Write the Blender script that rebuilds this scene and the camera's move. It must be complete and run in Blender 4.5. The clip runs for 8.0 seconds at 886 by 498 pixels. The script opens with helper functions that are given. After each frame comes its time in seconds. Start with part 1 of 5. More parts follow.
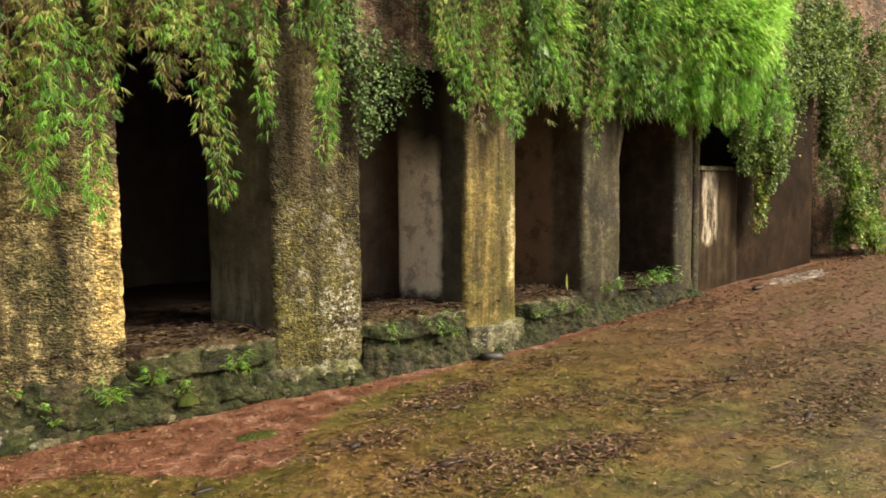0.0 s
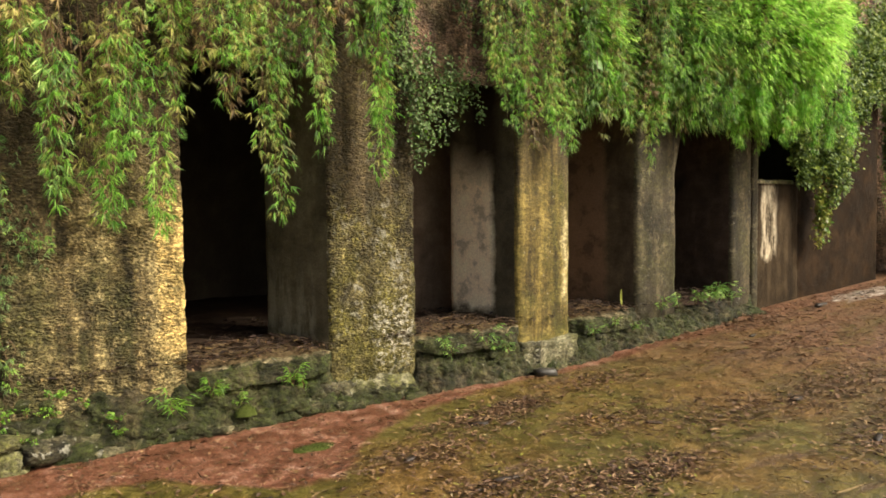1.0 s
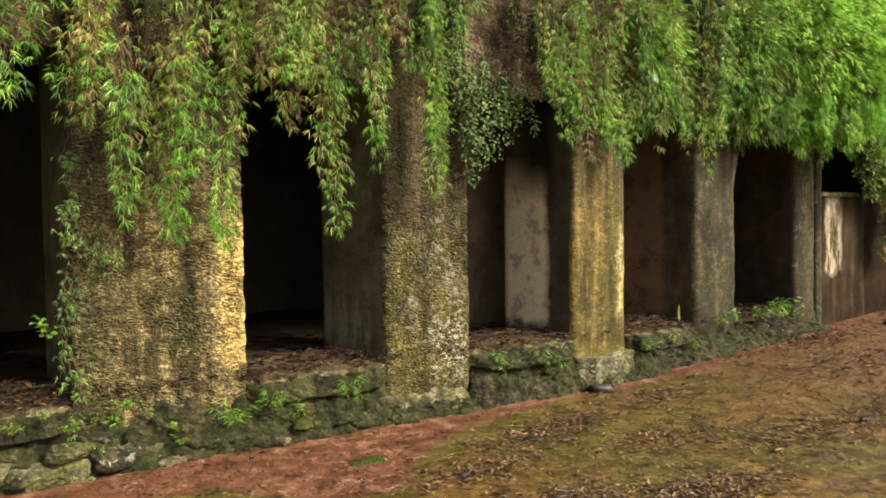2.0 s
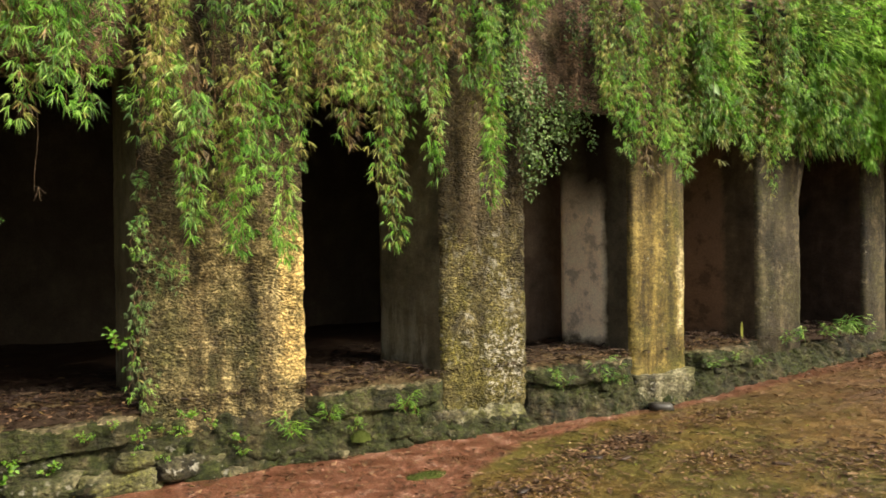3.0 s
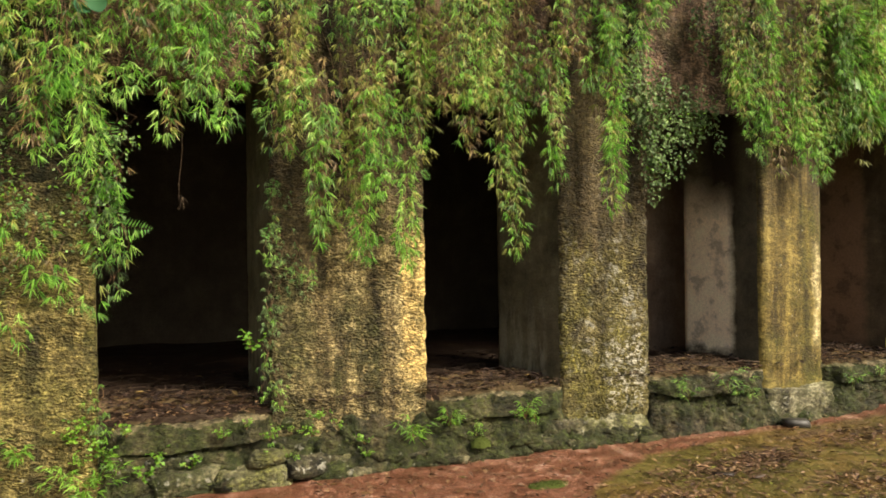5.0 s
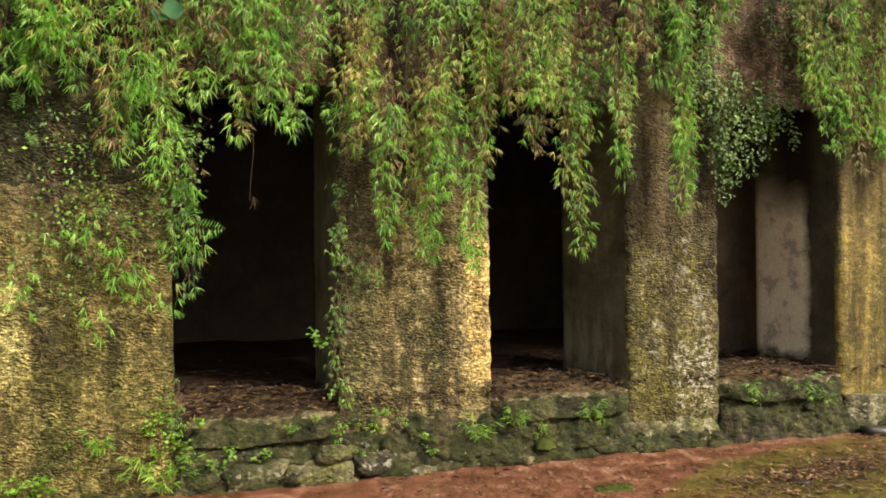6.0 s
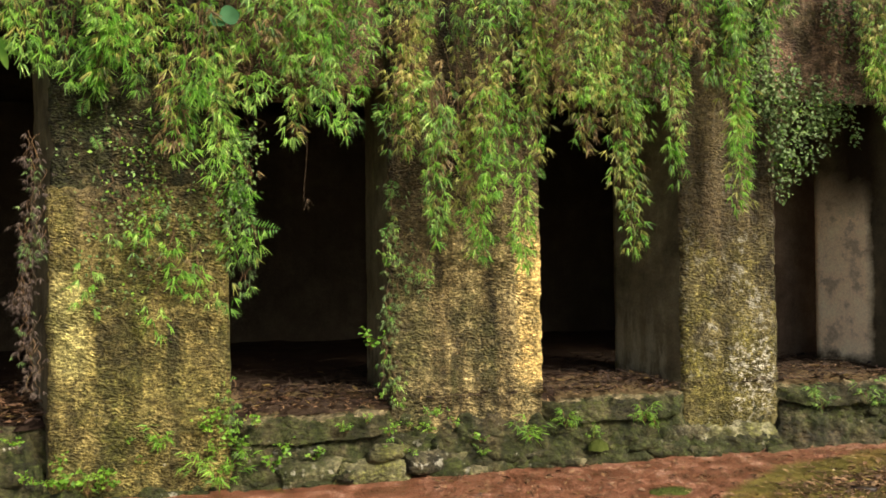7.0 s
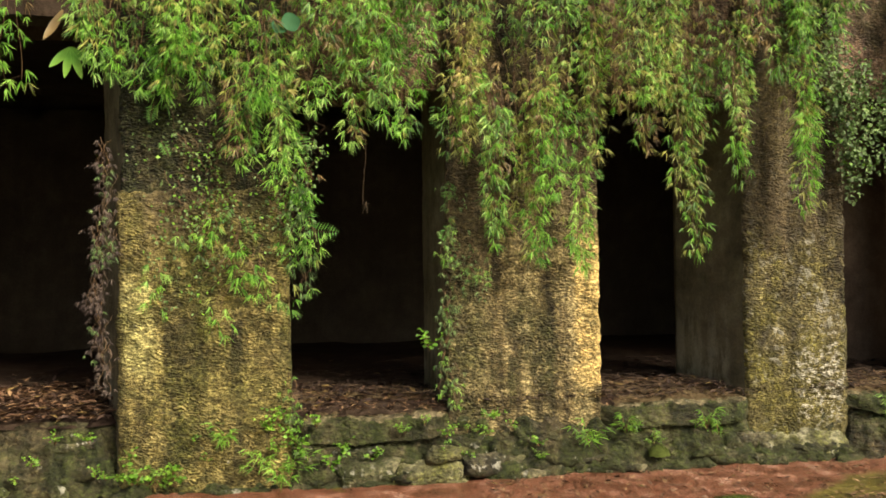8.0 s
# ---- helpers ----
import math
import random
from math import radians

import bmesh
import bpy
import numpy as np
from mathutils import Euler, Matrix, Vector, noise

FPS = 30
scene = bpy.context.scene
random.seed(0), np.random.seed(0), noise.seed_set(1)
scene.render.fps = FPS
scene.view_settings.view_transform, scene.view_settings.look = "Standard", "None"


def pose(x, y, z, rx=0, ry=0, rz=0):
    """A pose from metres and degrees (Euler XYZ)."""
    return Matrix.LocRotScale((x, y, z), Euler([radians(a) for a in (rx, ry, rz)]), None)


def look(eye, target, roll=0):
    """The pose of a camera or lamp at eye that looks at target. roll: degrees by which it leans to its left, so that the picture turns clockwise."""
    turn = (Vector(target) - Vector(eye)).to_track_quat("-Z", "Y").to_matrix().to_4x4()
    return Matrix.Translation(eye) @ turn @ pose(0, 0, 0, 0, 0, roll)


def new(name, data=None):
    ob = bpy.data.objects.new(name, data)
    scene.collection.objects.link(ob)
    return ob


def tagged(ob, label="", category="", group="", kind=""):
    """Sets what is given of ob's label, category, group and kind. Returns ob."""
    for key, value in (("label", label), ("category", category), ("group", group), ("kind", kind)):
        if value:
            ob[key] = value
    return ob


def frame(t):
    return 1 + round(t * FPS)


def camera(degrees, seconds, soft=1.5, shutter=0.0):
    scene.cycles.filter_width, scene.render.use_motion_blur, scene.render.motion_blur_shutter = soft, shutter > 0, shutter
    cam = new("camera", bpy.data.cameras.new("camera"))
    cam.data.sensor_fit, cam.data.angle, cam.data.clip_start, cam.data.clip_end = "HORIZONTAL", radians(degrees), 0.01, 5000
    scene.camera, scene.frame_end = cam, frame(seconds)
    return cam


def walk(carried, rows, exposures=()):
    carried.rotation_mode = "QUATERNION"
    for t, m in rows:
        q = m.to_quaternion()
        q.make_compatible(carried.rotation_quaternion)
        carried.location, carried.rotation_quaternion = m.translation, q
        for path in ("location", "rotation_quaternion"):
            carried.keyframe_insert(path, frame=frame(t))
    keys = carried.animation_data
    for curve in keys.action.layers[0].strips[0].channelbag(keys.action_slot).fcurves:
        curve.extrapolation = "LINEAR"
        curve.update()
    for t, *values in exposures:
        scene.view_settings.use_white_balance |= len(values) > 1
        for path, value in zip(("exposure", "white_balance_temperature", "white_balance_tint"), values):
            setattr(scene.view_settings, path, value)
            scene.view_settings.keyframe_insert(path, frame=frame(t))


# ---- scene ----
cam = camera(62.4, 8.0, soft=1.75)
PATH = [
    (0, (0.0, 0.0, 1.42), (1.29, 1.522, 1.283), -0.5),
    (0.5, (-0.012, -0.001, 1.414), (1.231, 1.563, 1.301), -0.6),
    (1, (-0.033, 0.015, 1.419), (1.154, 1.621, 1.324), -0.6),
    (1.5, (-0.045, 0.021, 1.415), (1.087, 1.668, 1.34), -0.7),
    (3, (-0.091, 0.03, 1.423), (0.86, 1.789, 1.41), -0.7),
    (3.5, (-0.1, 0.036, 1.429), (0.785, 1.829, 1.427), -0.7),
    (4, (-0.119, 0.045, 1.427), (0.698, 1.871, 1.433), -0.7),
    (4.5, (-0.141, 0.059, 1.431), (0.613, 1.911, 1.437), -0.7),
    (6, (-0.207, 0.082, 1.425), (0.325, 2.01, 1.433), -0.6),
    (6.5, (-0.221, 0.08, 1.416), (0.245, 2.025, 1.429), -0.6),
    (7, (-0.235, 0.08, 1.405), (0.173, 2.038, 1.423), -0.7),
    (7.5, (-0.248, 0.079, 1.408), (0.093, 2.049, 1.431), -0.7),
    (8, (-0.272, 0.082, 1.4), (-0.003, 2.064, 1.428), -0.7),
]
walk(cam, [(t, look(eye, target, roll)) for t, eye, target, roll in PATH], exposures=[(0.0, 0.79, 6820, 7), (8.0, 0.79, 6820, 7)])

# ---- light: an overcast, wet day under a bright sky ----
world = bpy.data.worlds.new("overcast")
scene.world = world
world.use_nodes = True
wn = world.node_tree
wn.nodes.clear()
sky = wn.nodes.new("ShaderNodeTexSky")
sky.sky_type, sky.sun_disc = "NISHITA", False
SUN_UP, SUN_ROUND = 40.0, 142.0
sky.sun_elevation, sky.sun_rotation = radians(SUN_UP), radians(SUN_ROUND)
sky.air_density, sky.dust_density, sky.ozone_density = 1.0, 5.0, 0.6
bg = wn.nodes.new("ShaderNodeBackground")
bg.inputs["Strength"].default_value = 0.10
wout = wn.nodes.new("ShaderNodeOutputWorld")
wn.links.new(sky.outputs[0], bg.inputs["Color"])
wn.links.new(bg.outputs[0], wout.inputs["Surface"])
sun = new("sun", bpy.data.lights.new("sun", "SUN"))
sun.data.energy, sun.data.angle, sun.data.color = 3.6, radians(14), (1.0, 0.93, 0.80)
az, el = radians(SUN_ROUND), radians(SUN_UP)
sun.matrix_world = look((0, 0, 20), Vector((0, 0, 20)) - Vector((math.sin(az) * math.cos(el), math.cos(az) * math.cos(el), math.sin(el))))


# ---- materials ----
class Mat:
    """A small builder for node materials in world-sized coordinates."""

    def __init__(self, name):
        self.m = bpy.data.materials.new(name)
        self.m.use_nodes = True
        self.t = self.m.node_tree
        self.t.nodes.clear()
        self.out = self.t.nodes.new("ShaderNodeOutputMaterial")
        self.bsdf = self.t.nodes.new("ShaderNodeBsdfPrincipled")
        self.t.links.new(self.bsdf.outputs[0], self.out.inputs["Surface"])
        self.co = self.t.nodes.new("ShaderNodeNewGeometry").outputs["Position"]

    def put(self, socket, value):
        if isinstance(value, bpy.types.NodeSocket):
            self.t.links.new(value, socket)
        elif isinstance(value, (tuple, list)) and len(value) == 3 and socket.type == "RGBA":
            socket.default_value = (*value, 1)
        else:
            socket.default_value = value

    def scaled(self, s, co=None):
        n = self.t.nodes.new("ShaderNodeMapping")
        self.put(n.inputs["Vector"], co or self.co)
        n.inputs["Scale"].default_value = s
        return n.outputs[0]

    def noise(self, scale, detail=4.0, rough=0.55, co=None, warp=0.0):
        n = self.t.nodes.new("ShaderNodeTexNoise")
        self.put(n.inputs["Vector"], co or self.co)
        n.inputs["Scale"].default_value, n.inputs["Detail"].default_value = scale, detail
        n.inputs["Roughness"].default_value, n.inputs["Distortion"].default_value = rough, warp
        return n.outputs[0]

    def cells(self, scale, co=None, what="Distance"):
        n = self.t.nodes.new("ShaderNodeTexVoronoi")
        self.put(n.inputs["Vector"], co or self.co)
        n.inputs["Scale"].default_value = scale
        return n.outputs[what]

    def ramp(self, value, *stops):
        n = self.t.nodes.new("ShaderNodeValToRGB")
        self.put(n.inputs[0], value)
        e = n.color_ramp.elements
        while len(e) < len(stops):
            e.new(0.5)
        for k, (at, c) in zip(e, stops):
            k.position = at
            k.color = (c, c, c, 1) if isinstance(c, (int, float)) else (*c, 1)
        return n.outputs[0]

    def math(self, op, a, b=0.0, clamp=False):
        n = self.t.nodes.new("ShaderNodeMath")
        n.operation, n.use_clamp = op, clamp
        self.put(n.inputs[0], a), self.put(n.inputs[1], b)
        return n.outputs[0]

    def mix(self, f, a, b, blend="MIX"):
        n = self.t.nodes.new("ShaderNodeMix")
        n.data_type, n.blend_type = "RGBA", blend
        self.put(n.inputs[0], f), self.put(n.inputs[6], a), self.put(n.inputs[7], b)
        return n.outputs[2]

    def axis(self, which, co=None):
        n = self.t.nodes.new("ShaderNodeSeparateXYZ")
        self.put(n.inputs[0], co or self.co)
        return n.outputs[which]

    def island(self):
        return self.t.nodes.new("ShaderNodeNewGeometry").outputs["Random Per Island"]

    def random(self):
        return self.t.nodes.new("ShaderNodeObjectInfo").outputs["Random"]

    def bump(self, height, strength=0.5, distance=0.01):
        n = self.t.nodes.new("ShaderNodeBump")
        n.inputs["Strength"].default_value, n.inputs["Distance"].default_value = strength, distance
        self.put(n.inputs["Height"], height)
        self.put(self.bsdf.inputs["Normal"], n.outputs[0])

    def done(self, color, rough=0.8, spec=0.3):
        self.put(self.bsdf.inputs["Base Color"], color)
        self.put(self.bsdf.inputs["Roughness"], rough)
        self.bsdf.inputs["Specular IOR Level"].default_value = spec
        return self.m


def pier_stone(name, dark, mid, light, moss, moss_at=0.55, streak_at=0.5, x_light=None, seed=0.0, specks=0.74, runs=7.0, x_dark=None, bumps=1.0, pebbles=36.0, damp=None, chips=False, mould_at=0.55):
    """Rough-cast render on a pier: vertical weather streaks, lichen, moss and pale specks."""
    m = Mat(name)
    off = m.t.nodes.new("ShaderNodeMapping")
    m.put(off.inputs["Vector"], m.co)
    off.inputs["Location"].default_value = (seed, seed * 0.7, seed * 1.3)
    co = off.outputs[0]
    streak = m.noise(1.0, 5, 0.6, m.scaled((runs, runs, 0.55), co))
    grain = m.noise(30, 6, 0.75, m.scaled((1, 1, 1.5), co))
    lumps = m.noise(14, 5, 0.65, m.scaled((1, 1, 1.55), co))
    broad = m.noise(2.2, 4, 0.6, co)
    wv = m.t.nodes.new("ShaderNodeVectorMath")
    wv.operation = "MULTIPLY_ADD"
    wn3 = m.t.nodes.new("ShaderNodeTexNoise")
    m.put(wn3.inputs["Vector"], co)
    wn3.inputs["Scale"].default_value, wn3.inputs["Detail"].default_value = 13.0, 5.0
    m.put(wv.inputs[0], wn3.outputs["Color"])
    wv.inputs[1].default_value = (0.085, 0.085, 0.06)
    m.put(wv.inputs[2], co)
    cellco = m.scaled((1, 1, 2.1), wv.outputs[0])
    pebble = m.cells(pebbles, cellco)
    shade = m.axis("X", m.cells(pebbles, cellco, "Color"))
    base = m.ramp(streak, (streak_at - 0.15, dark), (streak_at - 0.02, mid), (streak_at + 0.2, light))
    # paler band from x0 to x1; on the golden pier a painted lit corner
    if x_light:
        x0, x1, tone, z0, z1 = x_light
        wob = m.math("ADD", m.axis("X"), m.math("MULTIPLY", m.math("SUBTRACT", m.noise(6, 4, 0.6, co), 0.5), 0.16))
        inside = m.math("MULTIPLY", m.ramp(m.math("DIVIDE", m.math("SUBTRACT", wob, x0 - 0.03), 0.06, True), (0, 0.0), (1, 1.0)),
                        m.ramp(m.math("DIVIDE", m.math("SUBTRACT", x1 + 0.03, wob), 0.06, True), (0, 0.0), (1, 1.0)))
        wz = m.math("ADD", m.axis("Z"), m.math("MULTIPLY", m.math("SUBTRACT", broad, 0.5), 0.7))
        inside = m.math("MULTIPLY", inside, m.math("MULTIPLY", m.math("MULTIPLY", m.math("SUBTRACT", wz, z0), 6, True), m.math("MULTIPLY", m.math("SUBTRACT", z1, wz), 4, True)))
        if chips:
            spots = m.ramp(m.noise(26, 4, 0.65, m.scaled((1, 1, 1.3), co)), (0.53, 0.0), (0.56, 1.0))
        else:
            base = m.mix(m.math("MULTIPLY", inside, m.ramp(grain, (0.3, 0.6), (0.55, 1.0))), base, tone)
    grime = m.ramp(m.noise(1.0, 6, 0.65, m.scaled((3.2, 3.2, 0.9), co)), (0.50, 0.0), (0.57, 1.0))
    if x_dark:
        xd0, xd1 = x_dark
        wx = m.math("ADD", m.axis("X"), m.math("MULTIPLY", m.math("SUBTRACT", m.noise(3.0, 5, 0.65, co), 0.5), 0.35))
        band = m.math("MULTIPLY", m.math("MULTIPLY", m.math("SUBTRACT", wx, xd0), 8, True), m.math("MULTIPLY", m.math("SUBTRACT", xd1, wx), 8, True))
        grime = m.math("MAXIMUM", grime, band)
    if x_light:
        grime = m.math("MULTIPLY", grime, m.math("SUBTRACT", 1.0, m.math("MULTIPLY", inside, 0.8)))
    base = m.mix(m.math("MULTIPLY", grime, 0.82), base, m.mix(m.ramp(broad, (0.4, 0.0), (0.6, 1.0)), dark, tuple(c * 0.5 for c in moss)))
    green = m.math("MULTIPLY", m.ramp(broad, (moss_at - 0.08, 0.0), (moss_at + 0.1, 1.0)), m.ramp(grain, (0.35, 0.25), (0.6, 1.0)))
    base = m.mix(m.math("MULTIPLY", green, 0.8), base, moss)
    base = m.mix(0.7, base, m.ramp(grain, (0.30, 0.2), (0.5, 1.0), (0.68, 1.9)), "MULTIPLY")
    base = m.mix(0.3 + 0.22 * bumps, base, m.ramp(lumps, (0.38, 0.25), (0.5, 1.0), (0.6, 1.75)), "MULTIPLY")
    worn = m.ramp(m.noise(4.6, 6, 0.7, co), (0.4, 0.12), (0.58, 1.0))
    base = m.mix(m.math("MULTIPLY", worn, 0.15 + 0.6 * bumps), base, m.mix(1.0, m.ramp(shade, (0.0, 0.6), (0.6, 1.05), (1.0, 1.8)), m.ramp(pebble, (0.15, 1.2), (0.5, 0.9), (0.85, 0.5)), "MULTIPLY"), "MULTIPLY")
    flake = m.noise(44, 3, 0.6, m.scaled((1, 1, 1.6), co))
    base = m.mix(0.05 + 0.5 * bumps, base, m.ramp(flake, (0.36, 0.3), (0.5, 0.95), (0.62, 2.0)), "MULTIPLY")
    lichen = m.math("MULTIPLY", m.ramp(m.noise(6.5, 6, 0.72, co), (0.55, 0.0), (0.63, 1.0)), m.ramp(grain, (0.4, 0.1), (0.58, 0.9)))
    base = m.mix(m.math("MULTIPLY", lichen, 0.75), base, tuple(min(0.7, c * 1.35 + 0.02) for c in light))
    pale = m.math("MULTIPLY", m.ramp(m.noise(24, 3, 0.5, co), (specks - 0.06, 0.0), (specks, 1.0)), m.ramp(m.noise(3.1, 2, 0.5, co), (0.45, 0.0), (0.6, 1.0)))
    base = m.mix(m.math("MULTIPLY", pale, 0.7), base, (0.42, 0.40, 0.32))
    scab = m.noise(8, 6, 0.75, m.scaled((1, 1, 1.3), co))
    base = m.mix(m.ramp(scab, (0.52, 0.0), (0.6, 0.55)), base, m.mix(0.5, dark, moss))
    mould = m.ramp(m.noise(1.0, 7, 0.72, m.scaled((2.9, 2.9, 1.5), co), 0.4), (mould_at, 0.0), (mould_at + 0.07, 0.6))
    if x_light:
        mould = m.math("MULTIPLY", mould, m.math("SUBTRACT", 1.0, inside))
    base = m.mix(m.math("MULTIPLY", mould, m.ramp(lumps, (0.4, 1.0), (0.62, 0.45))), base, m.mix(0.6, tuple(c * 0.75 for c in dark), tuple(c * 0.4 for c in moss)))
    if chips:
        base = m.mix(m.math("MULTIPLY", inside, m.math("MULTIPLY", spots, 0.9)), base, tone)
    if damp:
        # brown run-off stain from the planted top, ending in ragged tongues
        tongue = m.math("ADD", m.math("MULTIPLY", m.math("SUBTRACT", m.noise(1.0, 4, 0.6, m.scaled((5, 5, 0.5), co)), 0.5), 1.7), m.math("MULTIPLY", m.math("SUBTRACT", m.noise(7, 5, 0.7, co), 0.5), 0.5))
        wet = m.ramp(m.math("MULTIPLY", m.math("SUBTRACT", m.math("ADD", m.axis("Z"), tongue), damp - 0.2), 1.8, True), (0.0, 0.0), (1.0, 0.82))
        base = m.mix(wet, base, m.mix(1.0, m.mix(1.0, (0.062, 0.045, 0.024), m.ramp(streak, (0.36, 0.5), (0.5, 1.0), (0.62, 2.2)), "MULTIPLY"), m.ramp(grain, (0.32, 0.45), (0.5, 1.0), (0.66, 1.8)), "MULTIPLY"))
    h = m.math("ADD", m.math("ADD", m.math("MULTIPLY", m.math("ADD", grain, flake), 0.5), m.math("MULTIPLY", scab, 1.6)), m.math("ADD", m.math("MULTIPLY", lumps, 1.2), m.math("MULTIPLY", m.math("MULTIPLY", pebble, worn), -1.5)))
    m.bump(h, bumps, 0.034)
    return m.done(base, m.ramp(grain, (0.3, 0.6), (0.7, 0.95)), 0.25)


def plaster(name, dark, mid, light, seed=0.0, patch=None, along="Y", recess_shade=None, streaks=0.2, ragged=0.0):
    """Smooth damp wall plaster with runs and blotches. patch: centre y, z, half sizes and tone of a pale bare area. The
    last patch-like tuple paints the dark of a recess.
    """
    m = Mat(name)
    off = m.t.nodes.new("ShaderNodeMapping")
    m.put(off.inputs["Vector"], m.co)
    off.inputs["Location"].default_value = (seed, seed * 0.7, seed * 1.3)
    co = off.outputs[0]
    runs = m.noise(1.0, 5, 0.6, m.scaled((6, 6, 0.7), co))
    blot = m.noise(4.5, 6, 0.65, co)
    fine = m.noise(60, 4, 0.7, co)
    base = m.ramp(m.math("ADD", m.math("MULTIPLY", runs, streaks), m.math("MULTIPLY", m.math("ADD", m.math("MULTIPLY", blot, 0.45), m.math("MULTIPLY", m.noise(1.7, 6, 0.68, co, 0.5), 0.55)), 1.0 - streaks)), (0.38, dark), (0.5, mid), (0.62, light))
    if patch:
        y0, y1, z0, z1, tone = patch
        wy = m.math("ADD", m.axis(along), m.math("MULTIPLY", m.math("SUBTRACT", blot, 0.5), 0.16))
        wz = m.math("ADD", m.axis("Z"), m.math("MULTIPLY", m.math("SUBTRACT", blot, 0.5), 0.35))
        f = m.math("MULTIPLY", m.math("MULTIPLY", m.math("SUBTRACT", wy, y0), 14, True), m.math("MULTIPLY", m.math("SUBTRACT", y1, wy), 14, True))
        g = m.math("MULTIPLY", m.math("MULTIPLY", m.math("SUBTRACT", wz, z0), 9, True), m.math("MULTIPLY", m.math("SUBTRACT", z1, wz), 2.2, True))
        tones = m.ramp(blot, (0.38, tuple(c * 0.62 for c in tone)), (0.46, tone), (0.64, tuple(min(1, c * 1.15) for c in tone)))
        fg = m.math("MULTIPLY", f, g)
        if ragged:
            fg = m.math("MULTIPLY", fg, m.ramp(m.noise(1.0, 5, 0.7, m.scaled((9, 9, 1.8), co)), (0.52 - ragged, 0.0), (0.54, 1.0)))
        base = m.mix(fg, base, tones)
    # dark of an arched recess, painted on the flank above z0
    if recess_shade:
        y0, y1, z0, tone = recess_shade
        wy = m.math("ADD", m.axis(along), m.math("MULTIPLY", m.math("SUBTRACT", blot, 0.5), 0.2))
        wz = m.math("ADD", m.axis("Z"), m.math("MULTIPLY", m.math("SUBTRACT", blot, 0.5), 0.5))
        f = m.math("MULTIPLY", m.math("MULTIPLY", m.math("SUBTRACT", wy, y0), 8, True), m.math("MULTIPLY", m.math("SUBTRACT", y1, wy), 5, True))
        base = m.mix(m.math("MULTIPLY", f, m.math("MULTIPLY", m.math("SUBTRACT", wz, z0), 3, True)), base, tone)
    base = m.mix(0.5, base, m.ramp(fine, (0.3, 0.6), (0.7, 1.3)), "MULTIPLY")
    m.bump(m.math("ADD", m.math("MULTIPLY", fine, 0.3), m.math("ADD", blot, m.noise(17, 5, 0.7, co))), 0.7, 0.016)
    return m.done(base, m.ramp(blot, (0.3, 0.7), (0.7, 0.95)), 0.08)


def leaf_mat(name, *stops, through_light=0.35, gloss=0.45):
    m = Mat(name)
    c = m.ramp(m.math("ADD", m.math("MULTIPLY", m.island(), 0.55), m.math("MULTIPLY", m.ramp(m.noise(3.2, 3, 0.6), (0.3, 0.0), (0.7, 1.0)), 0.45)), *stops)
    m.done(c, gloss, 0.4)
    tr = m.t.nodes.new("ShaderNodeBsdfTranslucent")
    m.put(tr.inputs["Color"], c)
    mx = m.t.nodes.new("ShaderNodeMixShader")
    mx.inputs[0].default_value = through_light
    m.t.links.new(m.bsdf.outputs[0], mx.inputs[1])
    m.t.links.new(tr.outputs[0], mx.inputs[2])
    m.t.links.new(mx.outputs[0], m.out.inputs["Surface"])
    return m.m


def varied(name, *stops, rough=0.8, spec=0.3, scale=30, island=True):
    """A colour that changes from piece to piece and over each piece."""
    m = Mat(name)
    grain = m.noise(scale, 5, 0.65)
    v = m.math("ADD", m.math("MULTIPLY", m.island() if island else m.random(), 0.6), m.math("MULTIPLY", grain, 0.4))
    m.bump(grain, 0.5, 0.006)
    return m.done(m.ramp(v, *stops), rough, spec)


